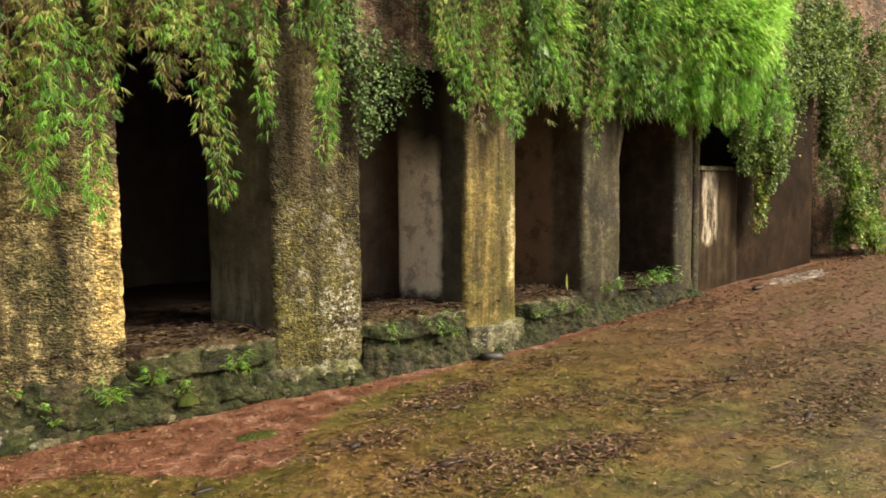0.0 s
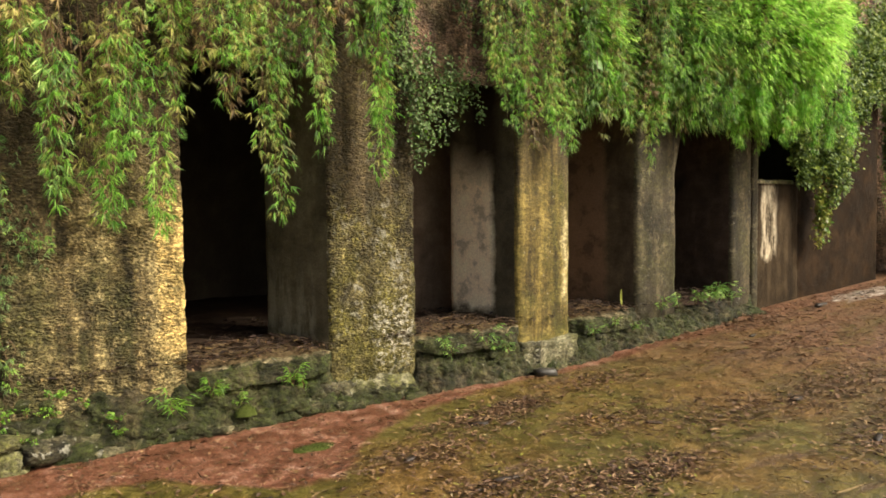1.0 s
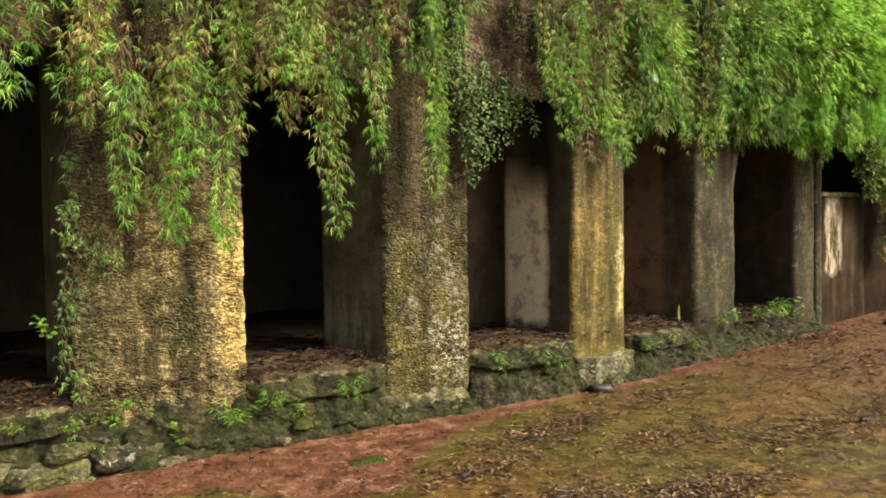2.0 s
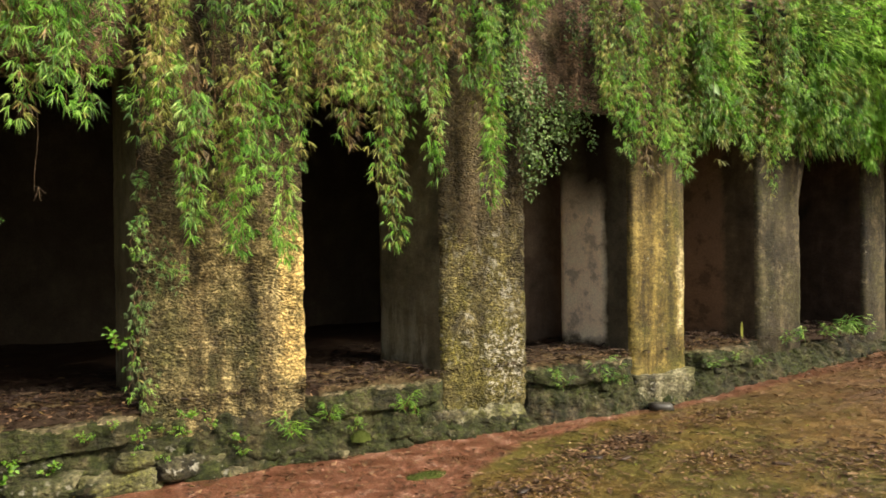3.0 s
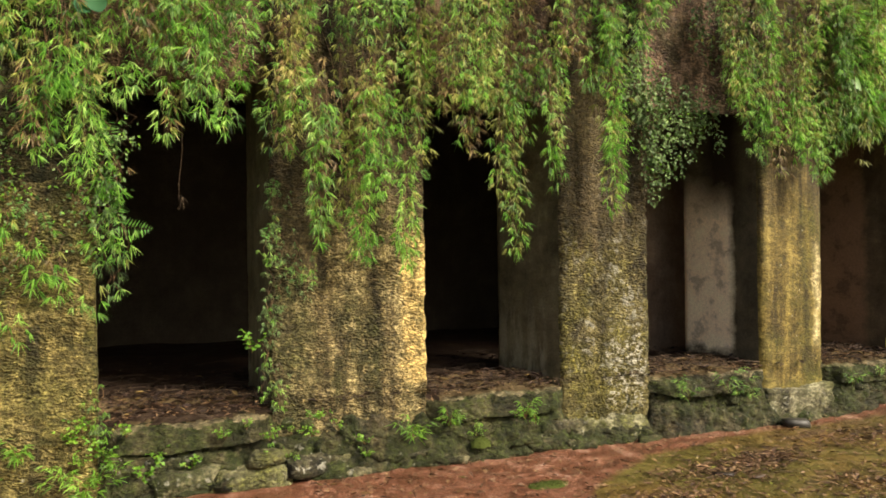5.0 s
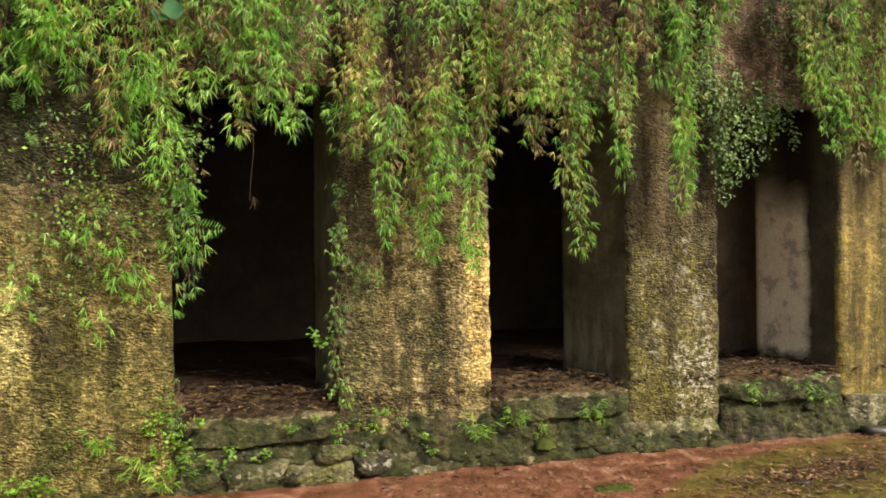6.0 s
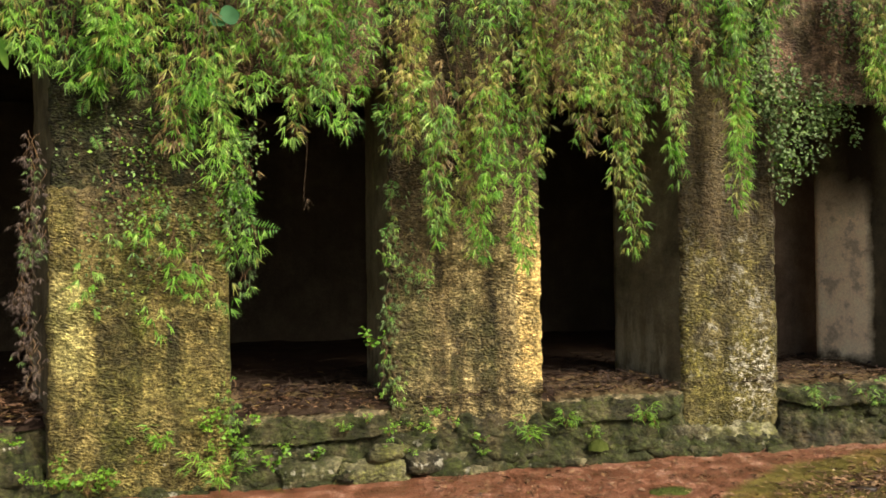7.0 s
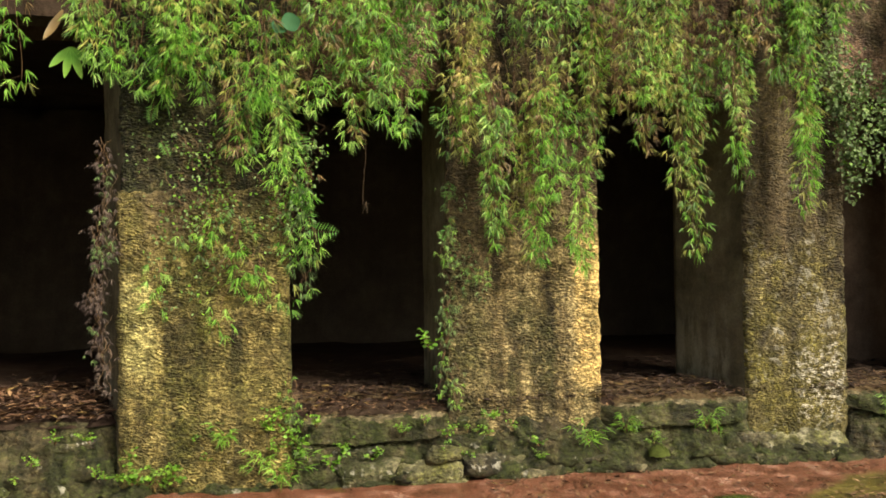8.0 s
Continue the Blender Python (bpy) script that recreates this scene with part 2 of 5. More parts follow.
def ground_mat():
    m = Mat("wet_mossy_ground")
    x, y = m.axis("X"), m.axis("Y")
    big = m.noise(1.1, 5, 0.6)
    mid = m.noise(5.5, 7, 0.7)
    fine = m.noise(55, 5, 0.75)
    crumbs = m.noise(22, 4, 0.7, None, 0.8)
    rows = m.noise(1.3, 6, 0.7, m.scaled((0.5, 2.2, 1)))
    mud = m.ramp(mid, (0.34, (0.052, 0.028, 0.008)), (0.5, (0.145, 0.078, 0.017)), (0.66, (0.24, 0.135, 0.034)))
    algae = m.ramp(mid, (0.34, (0.030, 0.029, 0.005)), (0.6, (0.128, 0.099, 0.015)))
    c = m.mix(m.ramp(big, (0.37, 0.1), (0.56, 1.0)), mud, algae)
    far = m.math("MULTIPLY", m.ramp(m.math("DIVIDE", x, 12.0, True), (0.36, 0.0), (0.58, 1.0)), m.ramp(m.noise(1.6, 6, 0.7, m.scaled((0.6, 1.6, 1))), (0.36, 0.15), (0.52, 0.95)))
    c = m.mix(far, c, m.ramp(crumbs, (0.35, (0.06, 0.029, 0.015)), (0.55, (0.18, 0.086, 0.043)), (0.72, (0.32, 0.185, 0.105))))
    # washed-up silt and litter lies in bands along the building
    c = m.mix(m.ramp(rows, (0.55, 0.0), (0.64, 0.8)), c, m.ramp(crumbs, (0.35, (0.036, 0.018, 0.010)), (0.6, (0.12, 0.066, 0.036)), (0.75, (0.25, 0.17, 0.11))))
    # red gravel in the gutter at the foot of the wall
    line = m.ramp(m.math("DIVIDE", x, 8.0, True), (0.0, 0.77), (0.13, 0.755), (0.19, 0.64), (0.225, 0.63), (0.285, 0.735), (0.36, 0.80), (0.50, 0.848), (0.65, 0.838), (0.95, 0.83))
    wob = m.math("MULTIPLY", m.math("SUBTRACT", m.noise(2.4, 6, 0.7), 0.5), 0.36)
    red = m.ramp(m.math("MULTIPLY", m.math("SUBTRACT", m.math("ADD", y, wob), m.math("MULTIPLY", line, 5.3)), 4.0, True), (0.2, 0.0), (0.5, 1.0))
    grit = m.noise(85, 4, 0.8)
    redc = m.ramp(m.math("ADD", m.math("MULTIPLY", grit, 0.55), m.math("MULTIPLY", mid, 0.45)), (0.40, (0.045, 0.017, 0.009)), (0.5, (0.155, 0.056, 0.028)), (0.56, (0.25, 0.10, 0.056)), (0.61, (0.55, 0.38, 0.29)))
    red = m.math("MULTIPLY", red, m.ramp(m.math("DIVIDE", x, 12.0, True), (0.5, 1.0), (0.72, 0.35)))
    c = m.mix(0.7, c, m.ramp(grit, (0.34, 0.35), (0.5, 1.0), (0.66, 1.7)), "MULTIPLY")
    moss = m.ramp(m.noise(2.0, 4, 0.6), (0.62, 0.0), (0.66, 1.0))
    c = m.mix(m.math("MULTIPLY", red, m.math("SUBTRACT", 1.0, moss)), c, redc)
    pale = m.ramp(m.noise(48, 2, 0.5), (0.69, 0.0), (0.73, 1.0))
    c = m.mix(m.math("MULTIPLY", pale, 0.6), c, (0.34, 0.27, 0.2))
    m.bump(m.math("ADD", m.math("MULTIPLY", fine, 0.5), m.math("ADD", m.math("MULTIPLY", crumbs, 0.8), m.math("MULTIPLY", mid, 1.5))), 0.7, 0.025)
    return m.done(c, m.ramp(m.math("ADD", m.math("MULTIPLY", mid, 0.6), m.math("MULTIPLY", fine, 0.4)), (0.38, 0.2), (0.6, 0.68)), 0.45)


def puddle_mat():
    m = Mat("dripping_puddle")
    foam = m.noise(11, 6, 0.75, m.scaled((1, 2.2, 1)))
    c = m.ramp(foam, (0.42, (0.10, 0.055, 0.034)), (0.54, (0.26, 0.20, 0.15)), (0.66, (0.72, 0.67, 0.6)))
    m.bump(foam, 0.5, 0.02)
    return m.done(c, m.ramp(foam, (0.4, 0.25), (0.6, 0.6)), 0.5)


M_ground = ground_mat()
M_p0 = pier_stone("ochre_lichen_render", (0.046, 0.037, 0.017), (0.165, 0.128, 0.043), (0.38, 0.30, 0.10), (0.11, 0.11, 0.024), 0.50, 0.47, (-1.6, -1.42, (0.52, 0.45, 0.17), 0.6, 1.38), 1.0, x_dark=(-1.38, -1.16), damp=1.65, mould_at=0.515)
# darker version of the pier render, for the shaft above 1.74 m
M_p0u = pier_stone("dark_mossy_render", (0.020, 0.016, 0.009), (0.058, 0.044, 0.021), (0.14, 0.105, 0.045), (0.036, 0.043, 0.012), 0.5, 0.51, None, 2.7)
# x_light puts the light on the right corner into the pale render colour
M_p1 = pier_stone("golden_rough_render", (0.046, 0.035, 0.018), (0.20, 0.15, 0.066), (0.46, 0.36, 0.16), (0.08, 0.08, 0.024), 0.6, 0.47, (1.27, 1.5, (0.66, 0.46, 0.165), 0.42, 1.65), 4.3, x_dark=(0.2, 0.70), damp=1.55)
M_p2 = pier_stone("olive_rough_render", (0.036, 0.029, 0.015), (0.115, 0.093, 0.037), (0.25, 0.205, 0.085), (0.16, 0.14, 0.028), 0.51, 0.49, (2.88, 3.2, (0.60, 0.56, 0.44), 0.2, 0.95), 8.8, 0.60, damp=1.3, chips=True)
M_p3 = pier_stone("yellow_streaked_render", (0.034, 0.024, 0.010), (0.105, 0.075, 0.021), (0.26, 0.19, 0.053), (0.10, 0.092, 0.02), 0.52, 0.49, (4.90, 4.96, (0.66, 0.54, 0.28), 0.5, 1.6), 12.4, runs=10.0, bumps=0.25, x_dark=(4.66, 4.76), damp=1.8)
M_p4 = pier_stone("grey_streaked_render", (0.019, 0.015, 0.009), (0.047, 0.037, 0.02), (0.13, 0.104, 0.058), (0.05, 0.046, 0.016), 0.56, 0.5, None, 15.9, runs=4.0, bumps=0.28)
M_side = plaster("damp_grey_plaster", (0.048, 0.040, 0.023), (0.12, 0.102, 0.06), (0.20, 0.172, 0.105), 2.0, (4.95, 5.6, 0.38, 1.15, (0.21, 0.185, 0.125)), ragged=0.08)
# the dark upper flank is a painted recess, not modelled depth
M_side_pale = plaster("pale_bare_plaster", (0.04, 0.033, 0.021), (0.09, 0.075, 0.048), (0.15, 0.125, 0.08), 6.0, (5.07, 5.72, 0.50, 2.1, (0.95, 0.76, 0.54)), recess_shade=(4.96, 5.46, 1.66, (0.032, 0.023, 0.015)))
M_low = plaster("pale_stained_panel", (0.014, 0.009, 0.005), (0.036, 0.024, 0.013), (0.08, 0.056, 0.032), 5.0, (8.36, 8.74, 0.8, 2.05, (0.5, 0.42, 0.30)), "X", streaks=0.5, ragged=0.14)
M_brown = plaster("brown_damp_plaster", (0.035, 0.027, 0.017), (0.075, 0.057, 0.036), (0.13, 0.10, 0.064), 9.0, (5.14, 5.9, 0.3, 2.7, (0.135, 0.087, 0.056)))
M_upper = plaster("reddish_upper_render", (0.02, 0.014, 0.009), (0.046, 0.031, 0.021), (0.085, 0.057, 0.039), 11.0)
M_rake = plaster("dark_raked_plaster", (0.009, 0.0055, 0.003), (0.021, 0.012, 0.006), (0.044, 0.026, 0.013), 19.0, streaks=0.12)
M_roughwall = pier_stone("reddish_rough_cast", (0.065, 0.039, 0.025), (0.15, 0.092, 0.057), (0.25, 0.158, 0.10), (0.08, 0.07, 0.026), 0.62, 0.5, None, 36.0, bumps=0.8, mould_at=0.68)
M_niche = plaster("dark_brown_niche_wall", (0.085, 0.06, 0.042), (0.15, 0.108, 0.076), (0.23, 0.17, 0.12), 22.0)
M_ledge = plaster("littered_earth_ledge", (0.04, 0.028, 0.015), (0.10, 0.07, 0.036), (0.22, 0.16, 0.085), 25.0)
M_inside = plaster("dark_inner_wall", (0.042, 0.034, 0.025), (0.062, 0.05, 0.037), (0.09, 0.074, 0.055), 14.0)
M_plinth = pier_stone("mossy_plinth_rubble", (0.011, 0.009, 0.005), (0.030, 0.023, 0.011), (0.095, 0.073, 0.036), (0.034, 0.044, 0.009), 0.44, 0.53, None, 20.0, bumps=0.6, pebbles=17.0)
M_foot = pier_stone("pale_mossy_concrete", (0.032, 0.028, 0.016), (0.10, 0.088, 0.05), (0.30, 0.275, 0.17), (0.09, 0.092, 0.022), 0.49, 0.5, None, 24.0, 0.66, bumps=0.6, pebbles=17.0)
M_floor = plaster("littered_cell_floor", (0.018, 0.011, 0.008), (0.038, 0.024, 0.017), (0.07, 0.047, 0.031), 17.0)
M_slab = pier_stone("worn_slab_edge", (0.05, 0.04, 0.023), (0.15, 0.118, 0.064), (0.32, 0.26, 0.15), (0.065, 0.075, 0.02), 0.54, 0.5, None, 27.0, bumps=0.6, pebbles=17.0)
M_earth = pier_stone("bank_earth", (0.06, 0.032, 0.019), (0.18, 0.098, 0.057), (0.32, 0.195, 0.125), (0.05, 0.06, 0.018), 0.6, 0.5, None, 30.0, bumps=0.6, pebbles=17.0)
M_bamboo = leaf_mat("bamboo_leaf", (0.10, (0.026, 0.062, 0.014)), (0.38, (0.095, 0.21, 0.037)), (0.64, (0.22, 0.41, 0.064)), (0.86, (0.48, 0.67, 0.17)))
M_bright = leaf_mat("bright_bamboo_leaf", (0.10, (0.07, 0.20, 0.016)), (0.42, (0.18, 0.44, 0.05)), (0.70, (0.35, 0.64, 0.09)), (0.92, (0.60, 0.84, 0.22)), through_light=0.58)
# bright bamboo leaf again, colour raised for the strong light on the bushes
M_plume = leaf_mat("lit_plume_leaf", (0.05, (0.12, 0.30, 0.03)), (0.26, (0.28, 0.58, 0.07)), (0.50, (0.48, 0.78, 0.14)), (0.76, (0.70, 0.90, 0.28)), through_light=0.55)
M_olive = leaf_mat("fading_bamboo_leaf", (0.10, (0.065, 0.07, 0.018)), (0.40, (0.17, 0.185, 0.036)), (0.66, (0.37, 0.40, 0.085)), (0.90, (0.62, 0.52, 0.18)))
M_round = leaf_mat("bluish_round_leaf", (0.2, (0.03, 0.13, 0.045)), (0.8, (0.06, 0.2, 0.07)), gloss=0.7)
M_dry = leaf_mat("dry_bamboo_leaf", (0.10, (0.07, 0.046, 0.018)), (0.5, (0.19, 0.125, 0.045)), (0.9, (0.36, 0.25, 0.09)), through_light=0.2)
M_ivy = leaf_mat("small_vine_leaf", (0.10, (0.035, 0.060, 0.018)), (0.45, (0.09, 0.15, 0.04)), (0.72, (0.17, 0.26, 0.085)), (0.93, (0.32, 0.42, 0.17)), through_light=0.2, gloss=0.62)
M_weed = leaf_mat("fresh_weed_leaf", (0.10, (0.06, 0.14, 0.014)), (0.5, (0.15, 0.33, 0.03)), (0.9, (0.30, 0.52, 0.06)))
M_fern = leaf_mat("fern_leaflet", (0.10, (0.05, 0.13, 0.025)), (0.5, (0.10, 0.25, 0.045)), (0.9, (0.20, 0.40, 0.08)), through_light=0.3, gloss=0.55)
M_purple = leaf_mat("dry_purplish_leaf", (0.10, (0.035, 0.024, 0.022)), (0.5, (0.085, 0.06, 0.05)), (0.9, (0.16, 0.12, 0.09)), through_light=0.1, gloss=0.8)
M_water = puddle_mat()
M_moss = varied("soft_green_moss", (0.2, (0.02, 0.026, 0.006)), (0.5, (0.045, 0.058, 0.011)), (0.8, (0.09, 0.11, 0.02)), rough=0.9, spec=0.15, scale=60)
M_stem = varied("brown_stem", (0.2, (0.05, 0.03, 0.015)), (0.6, (0.13, 0.075, 0.035)), (0.9, (0.22, 0.13, 0.06)))
M_litter = varied("dead_leaf", (0.15, (0.026, 0.014, 0.009)), (0.38, (0.075, 0.038, 0.021)), (0.60, (0.155, 0.082, 0.045)), (0.88, (0.38, 0.24, 0.12)), rough=0.6, spec=0.4)
# dead-leaf colours darkened to carry the shade on the cell floors
M_duff = varied("shaded_leaf_duff", (0.15, (0.011, 0.006, 0.005)), (0.5, (0.028, 0.015, 0.011)), (0.75, (0.062, 0.036, 0.025)), (0.95, (0.17, 0.11, 0.07)), rough=0.7, spec=0.3)
M_straw = varied("pale_straw", (0.2, (0.16, 0.10, 0.05)), (0.6, (0.32, 0.22, 0.11)), (0.9, (0.5, 0.40, 0.24)))
M_twig = varied("dead_twig", (0.2, (0.035, 0.022, 0.014)), (0.6, (0.10, 0.065, 0.04)), (0.9, (0.20, 0.14, 0.09)))
M_bark = varied("rotten_bark", (0.2, (0.014, 0.009, 0.006)), (0.6, (0.04, 0.024, 0.015)), (0.95, (0.10, 0.06, 0.035)), rough=0.55, spec=0.45, island=False)
M_rock = varied("wet_dark_rock", (0.2, (0.018, 0.016, 0.013)), (0.6, (0.05, 0.044, 0.034)), (0.9, (0.11, 0.10, 0.075)), rough=0.5, spec=0.5, island=False)
M_rubble = pier_stone("lichen_rubble", (0.017, 0.015, 0.009), (0.046, 0.038, 0.02), (0.17, 0.145, 0.08), (0.045, 0.053, 0.014), 0.47, 0.52, None, 33.0, 0.66, bumps=0.6, pebbles=17.0)


# ---- helpers for building ----
def link(name, verts, faces, mats, parent=None, label="", smooth=True, index=None):
    me = bpy.data.meshes.new(name)
    me.from_pydata([tuple(v) for v in verts], [], faces)
    for mm in mats if isinstance(mats, (list, tuple)) else [mats]:
        me.materials.append(mm)
    if index is not None:
        me.polygons.foreach_set("material_index", index)
    me.polygons.foreach_set("use_smooth", [smooth] * len(me.polygons))
    me.update()
    ob = new(name, me)
    if parent:
        ob.parent = parent
    if label:
        ob["label"] = label
    return ob


def gz(x, y):
    """Height of the ground: level by the near piers, rising gently along the building."""
    r = 0.055 * max(0.0, min(x, 13.0) - 4.2)
    k = max(0.0, min(1.0, (x - 4.2) / 1.5))
    return r * k + 0.012 * noise.noise((x * 0.9, y * 0.9, 3.0)) + 0.006 * noise.noise((x * 4, y * 4, 9.0))


def rough(p, amp, seed, f=1.0):
    q = Vector(p)
    return amp * (0.9 * noise.noise((q + Vector((seed, 0, 0))) * 2.1 * f) + 0.6 * noise.noise((q + Vector((0, seed, 0))) * 7.0 * f) + 0.5 * noise.noise((q + Vector((0, 0, seed))) * 19.0 * f) + 0.35 * noise.noise(q * 34.0 * f))


def block(name, poly, z0, z1, mats, side=None, cell=0.045, amp=0.016, seed=0.0, round_by=0.03, lean=0.0, top=None, parent=None, cast=0.0):
    """A worn upright block on the plan poly (counter-clockwise): worn corners, uneven faces. side: for each edge of the
    plan, which of mats it shows. top: a function of x, y for an uneven top."""
    n = len(poly)
    ring, which = [], []
    for i in range(n):
        a, b, c = (Vector(poly[(i + k) % n]) for k in (-1, 0, 1))
        cut = min(round_by, 0.3 * (a - b).length, 0.3 * (c - b).length)
        p0, p1 = b + (a - b).normalized() * cut, b + (c - b).normalized() * cut
        for s in (0.0, 0.5):
            ring.append(p0.lerp(b, s).lerp(b.lerp(p1, s), s)), which.append((i - 1) % n if side and side[i - 1] == 0 else i)
        nxt = Vector(poly[(i + 2) % n])
        q = c + (b - c).normalized() * min(round_by, 0.3 * (b - c).length, 0.3 * (nxt - c).length)
        steps = max(1, int((q - p1).length / cell))
        for s in range(steps):
            ring.append(p1.lerp(q, s / steps)), which.append(i)
    mid = sum((Vector(p) for p in poly), Vector((0, 0))) / n
    m, rows = len(ring), max(1, int((z1 - z0) / cell))
    verts, faces, idx = [], [], []
    for r in range(rows + 1):
        f = r / rows
        for k, p in enumerate(ring):
            t = (ring[(k + 1) % m] - ring[k - 1])
            out = Vector((t.y, -t.x)).normalized()
            zt = z1 if top is None else top(p.x, p.y)
            z = z0 + (zt - z0) * f
            d = rough((p.x, p.y, z), amp * (0.4 if side and side[which[k]] else 1.0), seed) - lean * (z - z0)
            if cast and (not side or side[which[k]] == 0):
                d += cast * (1.5 * abs(noise.noise((p.x * 13, p.y * 13, z * 20 + seed))) + noise.noise((p.x * 24, p.y * 24, z * 38 + seed)))
            if f > 0.999:
                d -= 0.012
            w = p + out * d
            verts.append((w.x, w.y, z + (rough((p.x, p.y, z), amp * 0.7, seed + 5) if f > 0.999 else 0.0)))
    for r in range(rows):
        for k in range(m):
            a, b = r * m + k, r * m + (k + 1) % m
            faces.append((a, b, b + m, a + m)), idx.append(side[which[k]] if side else 0)
    cx = len(verts)
    last = verts[rows * m :]
    zc = sum(v[2] for v in last) / m
    inner = [(mid.x + (v[0] - mid.x) * 0.5, mid.y + (v[1] - mid.y) * 0.5, v[2]) for v in last]
    verts += inner
    verts.append((mid.x, mid.y, zc))
    for k in range(m):
        a, b = rows * m + k, rows * m + (k + 1) % m
        faces.append((a, b, cx + (k + 1) % m, cx + k)), idx.append(0)
        faces.append((cx + k, cx + (k + 1) % m, cx + m)), idx.append(0)
    return link(name, verts, faces, mats, parent, index=idx)


def sheet(name, us, vs, at, mats, parent=None):
    """A grid surface from the function at(u, v)."""
    verts = [at(u, v) for v in vs for u in us]
    w = len(us)
    faces = [(j * w + i, j * w + i + 1, (j + 1) * w + i + 1, (j + 1) * w + i) for j in range(len(vs) - 1) for i in range(w - 1)]
    return link(name, verts, faces, mats, parent)


def spaced(lo, hi, step):
    n = max(1, int(round((hi - lo) / step)))
    return [lo + (hi - lo) * i / n for i in range(n + 1)]


# ---- ground ----
us = [-600, -200, -60, -25, -12, -7] + spaced(-4, 15, 0.09) + [16, 18, 22, 30, 60, 200, 600]
vs = [-600, -200, -60, -20, -8, -3, -1] + spaced(0, 5.2, 0.09) + [6, 9, 20, 60, 200, 600]
ground = sheet("ground", us, vs, lambda u, v: (u, v, gz(u, v)), M_ground)
tagged(ground, "wet brown earth yard with algae, litter and red gravel gutter", "ground", kind="structure")

# ---- the building ----
F = 4.82        # line of the pier fronts
FLOOR = 0.43    # height of the raised cell floor
TOP = 2.52      # underside of the upper wall


def pier(xl, xr, mats, lean_l, lean_r, yf=F, yb=5.50, z0=-0.1, z1=3.7, seed=0.0, amp=0.018, label="", cell=0.03, cast=0.0, top=None):
    ob = block("pier", [(xl, yf), (xr, yf), (xr + lean_r, yb), (xl + lean_l, yb)], z0, z1, mats, [0, 1, 1, 1], seed=seed, amp=amp, cell=cell, round_by=0.045, cast=cast, top=top)
    return tagged(ob, label, "pier", "piers of the arcade", "structure") if label else ob


p_left = pier(-1.62, -0.60, [M_p0, M_side], -0.34, -0.12, yf=F - 0.1, z1=1.84, top=lambda x, y: 1.84 + 0.05 * noise.noise((x * 3, y, 1)) + 0.03 * noise.noise((x * 11, y, 2)), seed=1, amp=0.018, cell=0.02, cast=0.0075, label="broad rough-rendered pier with ochre lichen and hanging plants")
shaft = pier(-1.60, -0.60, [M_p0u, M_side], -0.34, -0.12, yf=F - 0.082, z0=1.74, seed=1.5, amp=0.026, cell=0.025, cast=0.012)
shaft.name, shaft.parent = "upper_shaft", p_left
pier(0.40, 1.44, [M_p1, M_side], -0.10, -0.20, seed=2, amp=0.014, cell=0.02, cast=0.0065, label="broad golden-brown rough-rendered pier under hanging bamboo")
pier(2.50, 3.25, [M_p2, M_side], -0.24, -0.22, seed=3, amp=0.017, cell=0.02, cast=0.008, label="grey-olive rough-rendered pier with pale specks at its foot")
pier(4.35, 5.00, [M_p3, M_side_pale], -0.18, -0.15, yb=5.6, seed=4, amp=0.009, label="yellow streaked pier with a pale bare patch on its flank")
pier(5.98, 6.62, [M_p4, M_brown], -0.22, -0.15, yb=5.7, seed=5, amp=0.011, label="grey-brown streaked pier with damp plaster")
pier(7.68, 8.08, [M_p4, M_upper], -0.2, -0.15, yb=5.7, seed=6, amp=0.011, label="narrow grey pier with vertical stains")


def footing(x0, x1, y0, z1, seed, lean=0.3):
    ob = block("footing", [(x0, y0), (x1, y0), (x1, 5.3), (x0, 5.3)], -0.1, z1, [M_foot], cell=0.028, seed=seed, amp=0.075 if lean else 0.04, round_by=0.14 if lean else 0.05, lean=lean)
    return tagged(ob, "pale mossy concrete footing under a pier", "footing", "pier footings", "structure")


footing(2.26, 3.24, F - 0.12, 0.17, 41)
footing(4.31, 5.05, F - 0.09, 0.27, 42, 0.0)
footing(5.95, 6.66, F - 0.07, 0.34, 43)
footing(0.25, 1.50, F - 0.07, 0.2, 44)

